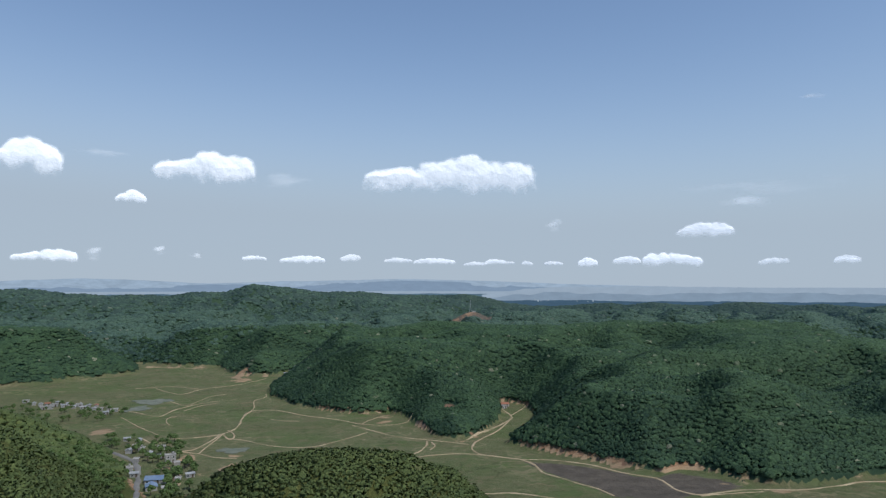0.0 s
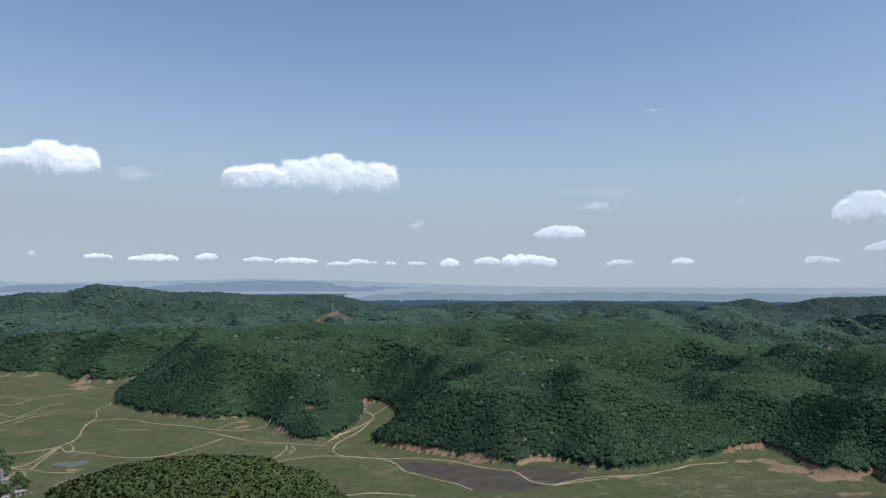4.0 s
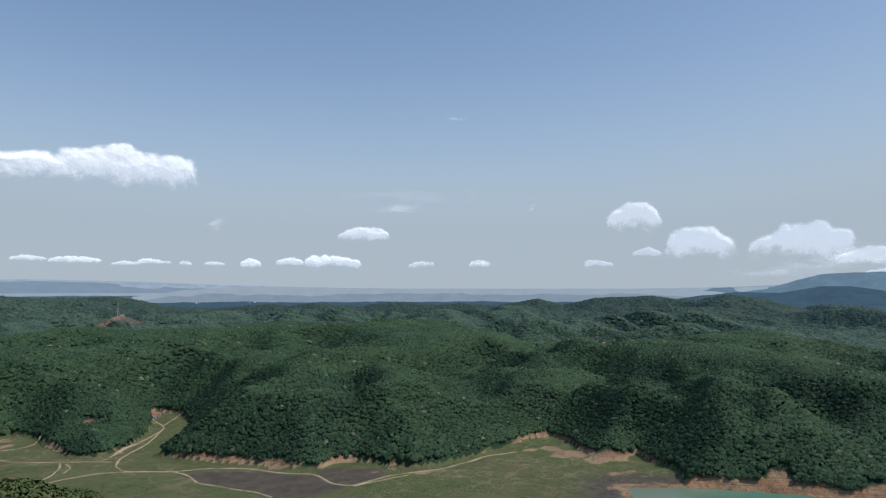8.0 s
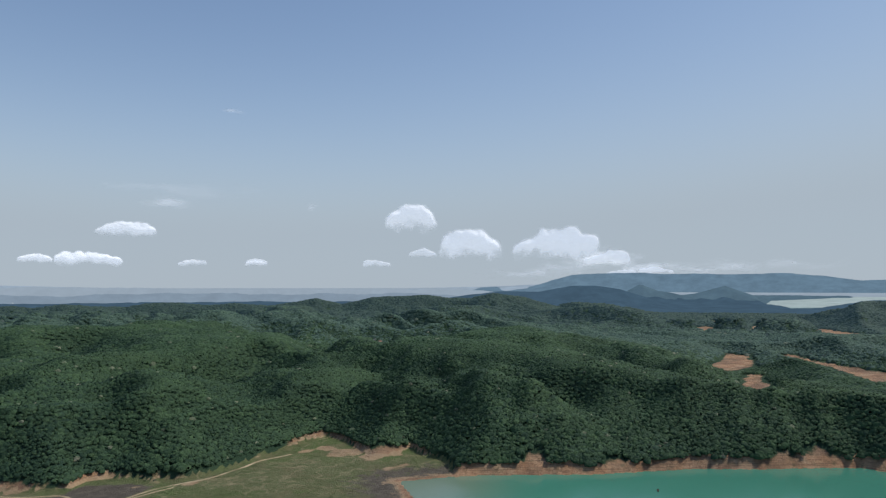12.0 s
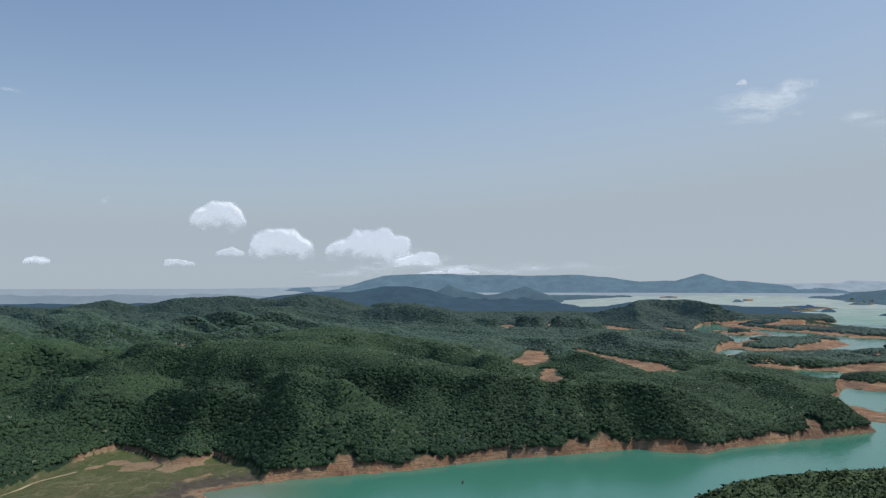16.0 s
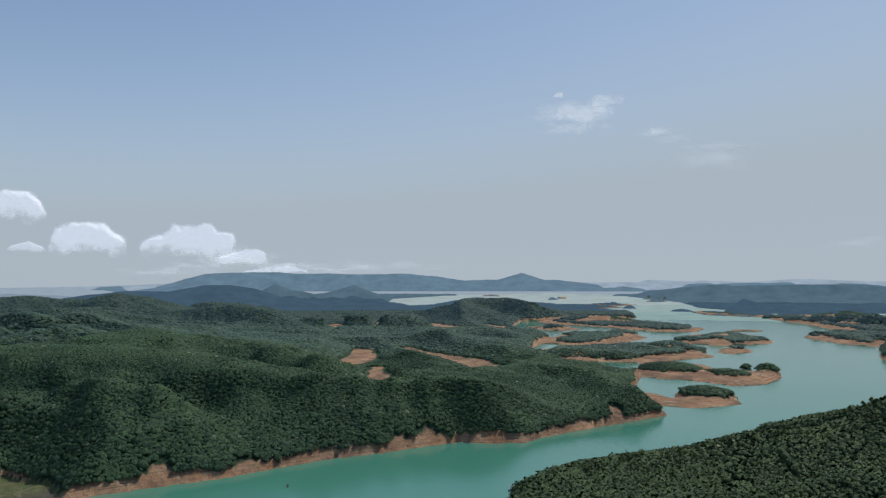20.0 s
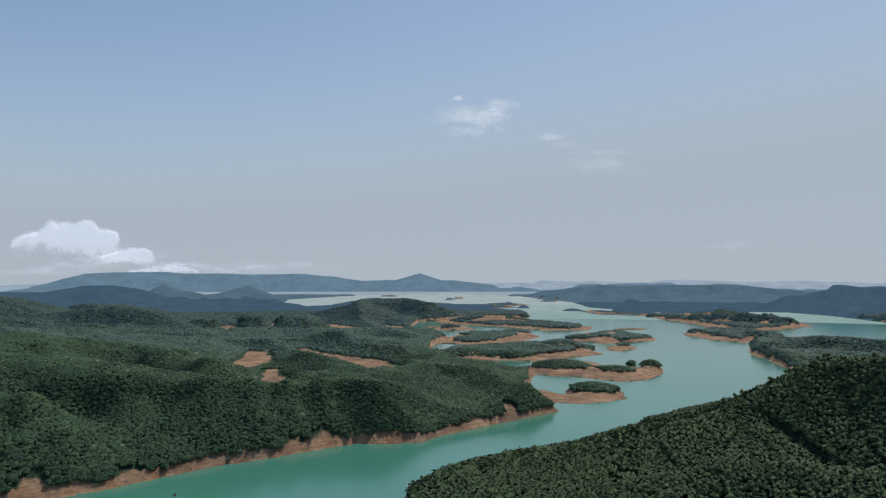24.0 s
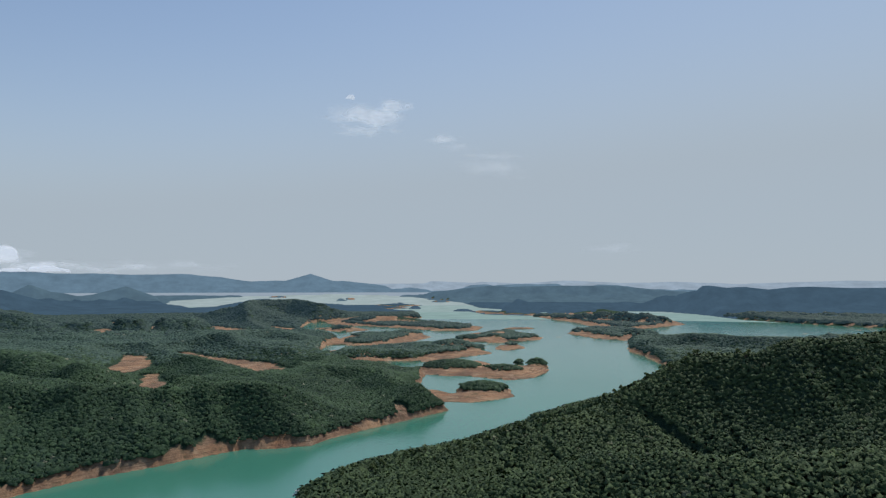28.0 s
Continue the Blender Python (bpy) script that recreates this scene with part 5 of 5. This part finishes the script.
# ---- distant city ----
rnd = random.Random(11)
# towers: distance haze painted in as a pale glow of their walls
TOWER = distance_material("pale_tower", (0.27, 0.335, 0.40), (0.04, 0.04, 0.04))
for i in range(34):
    b = radians(rnd.choice((rnd.uniform(-7.2, -9.2), rnd.uniform(-7.2, -9.2), rnd.uniform(-9.2, -13.5))))
    q = rnd.uniform(3500, 3700)
    root = new("tower_block")
    root.location = (-math.sin(b) * q, math.cos(b) * q, -30)
    tall = rnd.uniform(50, 66)
    part("body", block(rnd.uniform(4, 8), 6, tall), TOWER, root)
    part("roof", block(4, 4, 2.5, (0, 0, tall)), TOWER, root)
    tagged(root, "pale high-rise block of a distant hazy city", "building", "towers of the far city")


# ---- distance ----
def far_range(name, line, reach, mat, label, jag, first=38, last=-130, foot=70.0):
    """A range of hills along the horizon: bearing and height of its crest in degrees."""
    bear = np.arange(first, last, -0.12)
    order = sorted(line)
    top = np.interp(bear, [p[0] for p in order], [p[1] for p in order])
    top += jag * ripple(bear * 10, bear * 0 + reach, 14, 5, 4)
    rows, deep = [], 5
    for k in range(deep):
        u = k / (deep - 1)
        q = reach - 260 * u ** 1.2 + 25 * u * ripple(bear * 12, bear * 0 + k, 10, 3, k)
        crest = EYE + np.tan(np.radians(top)) * reach
        zz = crest + (foot - crest) * u ** 1.1
        rows.append(np.stack([-np.sin(np.radians(bear)) * q, np.cos(np.radians(bear)) * q, zz], -1))
    n = len(bear)
    i = np.arange(deep - 1)[:, None] * n + np.arange(n - 1)[None, :]
    faces = np.stack([i, i + 1, i + n + 1, i + n], -1).reshape(-1, 4)
    ob = new(name, mesh_of(name, np.concatenate(rows), faces, [mat], smooth=True))
    return tagged(ob, label, "mountains", kind="structure")


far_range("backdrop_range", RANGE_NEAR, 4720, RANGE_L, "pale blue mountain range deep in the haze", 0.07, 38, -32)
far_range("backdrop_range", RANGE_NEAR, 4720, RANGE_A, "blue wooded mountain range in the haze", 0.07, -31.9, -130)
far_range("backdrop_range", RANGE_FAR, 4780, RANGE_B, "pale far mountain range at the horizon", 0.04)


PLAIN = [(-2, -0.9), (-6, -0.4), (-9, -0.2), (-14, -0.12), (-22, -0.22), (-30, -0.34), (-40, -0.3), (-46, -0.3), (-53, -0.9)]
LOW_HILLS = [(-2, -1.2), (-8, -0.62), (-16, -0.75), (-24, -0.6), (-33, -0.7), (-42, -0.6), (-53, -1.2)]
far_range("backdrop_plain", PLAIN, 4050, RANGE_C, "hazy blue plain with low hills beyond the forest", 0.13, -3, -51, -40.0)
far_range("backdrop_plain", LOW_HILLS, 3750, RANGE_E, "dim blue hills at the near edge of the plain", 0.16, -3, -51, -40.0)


def cloud(bearing, height, half, tall, cover):
    """A fair-weather cloud: a lumpy, flat-bottomed relief far out in the sky."""
    rng = np.random.default_rng(int(abs(bearing) * 100 + height * 37))
    veil = cover <= 0.5
    reach = 4860 if veil else 4840
    nx, ny = max(30, int(half * 32)), max(24, int(tall * 46))
    u, v = np.meshgrid(np.linspace(-1.25, 1.25, nx), np.linspace(-1.3, 1.3, ny), indexing="ij")
    wide = half / tall
    if veil:  # a soft streak, drawn out along the wind
        sheer = ripple(u * wide * 0.45 + bearing + 0.5 * v, v * 1.7 + height - 0.5 * u, 1.0, 3, 6)
        body = 0.95 - 1.05 * np.sqrt(u * u + v * v) + 0.75 * sheer
        billow = 0 * u
    else:  # soft heaped puffs on one level base
        body = np.zeros_like(u)
        lean = rng.uniform(-0.35, 0.35)
        count = int(6 + 4.2 * wide)
        for i in range(count):
            cu = -0.80 + 1.6 * (i + rng.random()) / count
            crown = max(0.2, 1 - abs(cu - lean) ** 1.8) * rng.uniform(0.7, 1.0)
            size = 0.42 + 0.25 * crown * rng.random()
            for cv in (-0.40, -0.40 + crown * 0.55, -0.40 + crown * 1.05 - size * 0.2):
                d = ((u - cu - rng.normal() * 0.04) * wide) ** 2 + (v - cv) ** 2
                body = 1 - (1 - body) * (1 - 0.72 * np.exp(-d / (size * size * 0.75)))
                size *= 0.84
        billow = ripple(u * wide + bearing * 3, v + height * 3, 0.75, 4, 6)
        body = (body - 0.30) * 1.5 + 0.25 * billow
        base = -0.78 + 0.12 * ripple(u * wide * 1.4, u * 0, 1.0, 2, 8)
        body = np.minimum(body, (v - base) / 0.8)
    body -= np.clip(np.maximum(np.abs(u) - 1.08, np.abs(v) - 1.08), 0, 1) * 6
    b, e = np.radians(bearing - u * half), np.radians(height + v * tall)
    depth = reach - (0 if veil else 14) * np.clip(body + 0.05, 0, 1.2) * (1 - 0.5 * v) * min(tall, 1.6) - (0 if veil else 2) * billow
    verts = np.stack([-np.sin(b) * np.cos(e) * depth, np.cos(b) * np.cos(e) * depth, EYE + np.sin(e) * depth], -1).reshape(-1, 3)
    i = np.arange(nx - 1)[:, None] * ny + np.arange(ny - 1)[None, :]
    faces = np.stack([i, i + ny, i + ny + 1, i + 1], -1).reshape(-1, 4)
    flat = body.ravel()
    faces = faces[flat[faces].max(1) > (-0.12 if veil else -0.3)]
    used, back = np.unique(faces, return_inverse=True)
    ob = new("cloud", mesh_of("cloud", verts[used], back.reshape(faces.shape), [CIRRUS if veil else CLOUD], [("thick", np.clip(flat[used], -0.3, 1)), ("cover", np.full(len(used), min(1.0, cover * (1.25 if veil else 1.08))))], None, True))
    return tagged(ob, "white fair-weather cloud floating in blue sky" if not veil else "thin pale veil of cloud in the sky", "cloud", "clouds in the sky")


cloud(30.82, 9.05, 2.12, 1.56, 1.0)
cloud(18.96, 9.04, 4.06, 1.56, 1.0)
cloud(-0.36, 8.9, 8.26, 1.93, 1.0)
cloud(24.13, 6.56, 1.12, 0.69, 0.9)
cloud(-20.26, 4.23, 2.35, 0.83, 0.9)
cloud(-8.8, 4.82, 0.81, 0.51, 0.4)
cloud(-23.2, 6.38, 1.94, 0.6, 0.4)
cloud(29.61, 2.09, 2.44, 0.64, 0.8)
cloud(26.56, 2.36, 0.92, 0.6, 0.4)
cloud(15.15, 2.1, 1.11, 0.32, 0.7)
cloud(11.44, 2.04, 2.03, 0.41, 0.8)
cloud(7.65, 2.2, 0.9, 0.37, 0.6)
cloud(3.78, 1.99, 1.28, 0.28, 0.6)
cloud(0.8, 1.94, 1.93, 0.32, 0.7)
cloud(-2.42, 1.71, 1.01, 0.23, 0.6)
cloud(-4.48, 1.85, 1.37, 0.32, 0.7)
cloud(-6.66, 1.75, 0.5, 0.23, 0.6)
cloud(-8.78, 1.74, 0.9, 0.23, 0.6)
cloud(-11.45, 1.81, 0.88, 0.41, 0.8)
cloud(-14.5, 1.93, 1.2, 0.41, 0.8)
cloud(-17.88, 2.02, 2.57, 0.69, 0.9)
cloud(-25.01, 1.76, 1.2, 0.37, 0.6)
cloud(-29.71, 1.77, 0.97, 0.32, 0.6)
cloud(19.35, 2.31, 0.53, 0.28, 0.4)
cloud(22.06, 2.7, 0.51, 0.41, 0.4)
cloud(-27.76, 13.47, 0.87, 0.23, 0.25)
cloud(25.79, 9.68, 2.07, 0.41, 0.2)
cloud(13.05, 8.24, 2.63, 0.92, 0.2)
cloud(-24.37, 7.28, 6.49, 0.64, 0.15)
cloud(-41.95, 5.52, 1.97, 1.47, 1.0)
cloud(-46.77, 3.39, 2.52, 1.65, 0.9)
cloud(-53.61, 3.34, 3.51, 1.74, 1.0)
cloud(-42.89, 2.63, 1.19, 0.51, 0.6)
cloud(-39.22, 1.82, 1.23, 0.37, 0.6)
cloud(-33.9, 6.22, 0.54, 0.37, 0.5)
cloud(-29.77, 1.91, 0.92, 0.28, 0.6)
cloud(-57.64, 2.15, 2.03, 0.92, 0.7)
cloud(-61.38, 1.17, 1.56, 0.37, 0.80)
cloud(-58.81, 1.03, 1.38, 0.32, 0.70)
cloud(-57.63, 2.23, 2.75, 0.73, 0.45)
cloud(-64.05, 1.19, 2.75, 0.37, 0.40)
cloud(-66.79, 1.56, 2.75, 0.55, 0.22)
cloud(-51.66, 0.92, 4.13, 0.46, 0.30)
cloud(-54.84, 1.44, 3.21, 0.55, 0.30)
cloud(-57.18, 2.31, 1.91, 0.83, 0.5)
cloud(-67.26, 1.5, 6.82, 0.55, 0.35)
cloud(-84.84, 13.64, 3.44, 1.19, 0.50)
cloud(-86.23, 14.28, 1.74, 0.83, 0.50)
cloud(-84.14, 12.45, 2.84, 0.55, 0.38)
cloud(-83.08, 13.30, 2.75, 0.41, 0.25)
cloud(-90.34, 11.75, 1.93, 0.64, 0.42)
cloud(-91.91, 11.26, 1.83, 0.46, 0.25)
cloud(-94.36, 10.50, 3.21, 0.46, 0.22)
cloud(-95.44, 9.36, 2.75, 0.92, 0.26)
cloud(-93.73, 9.44, 2.93, 1.29, 0.22)
cloud(-82.94, 15.04, 0.33, 0.28, 0.6)
cloud(-104.11, 2.97, 3.26, 0.55, 0.2)
cloud(-60.75, 1.38, 3.11, 0.55, 0.5)
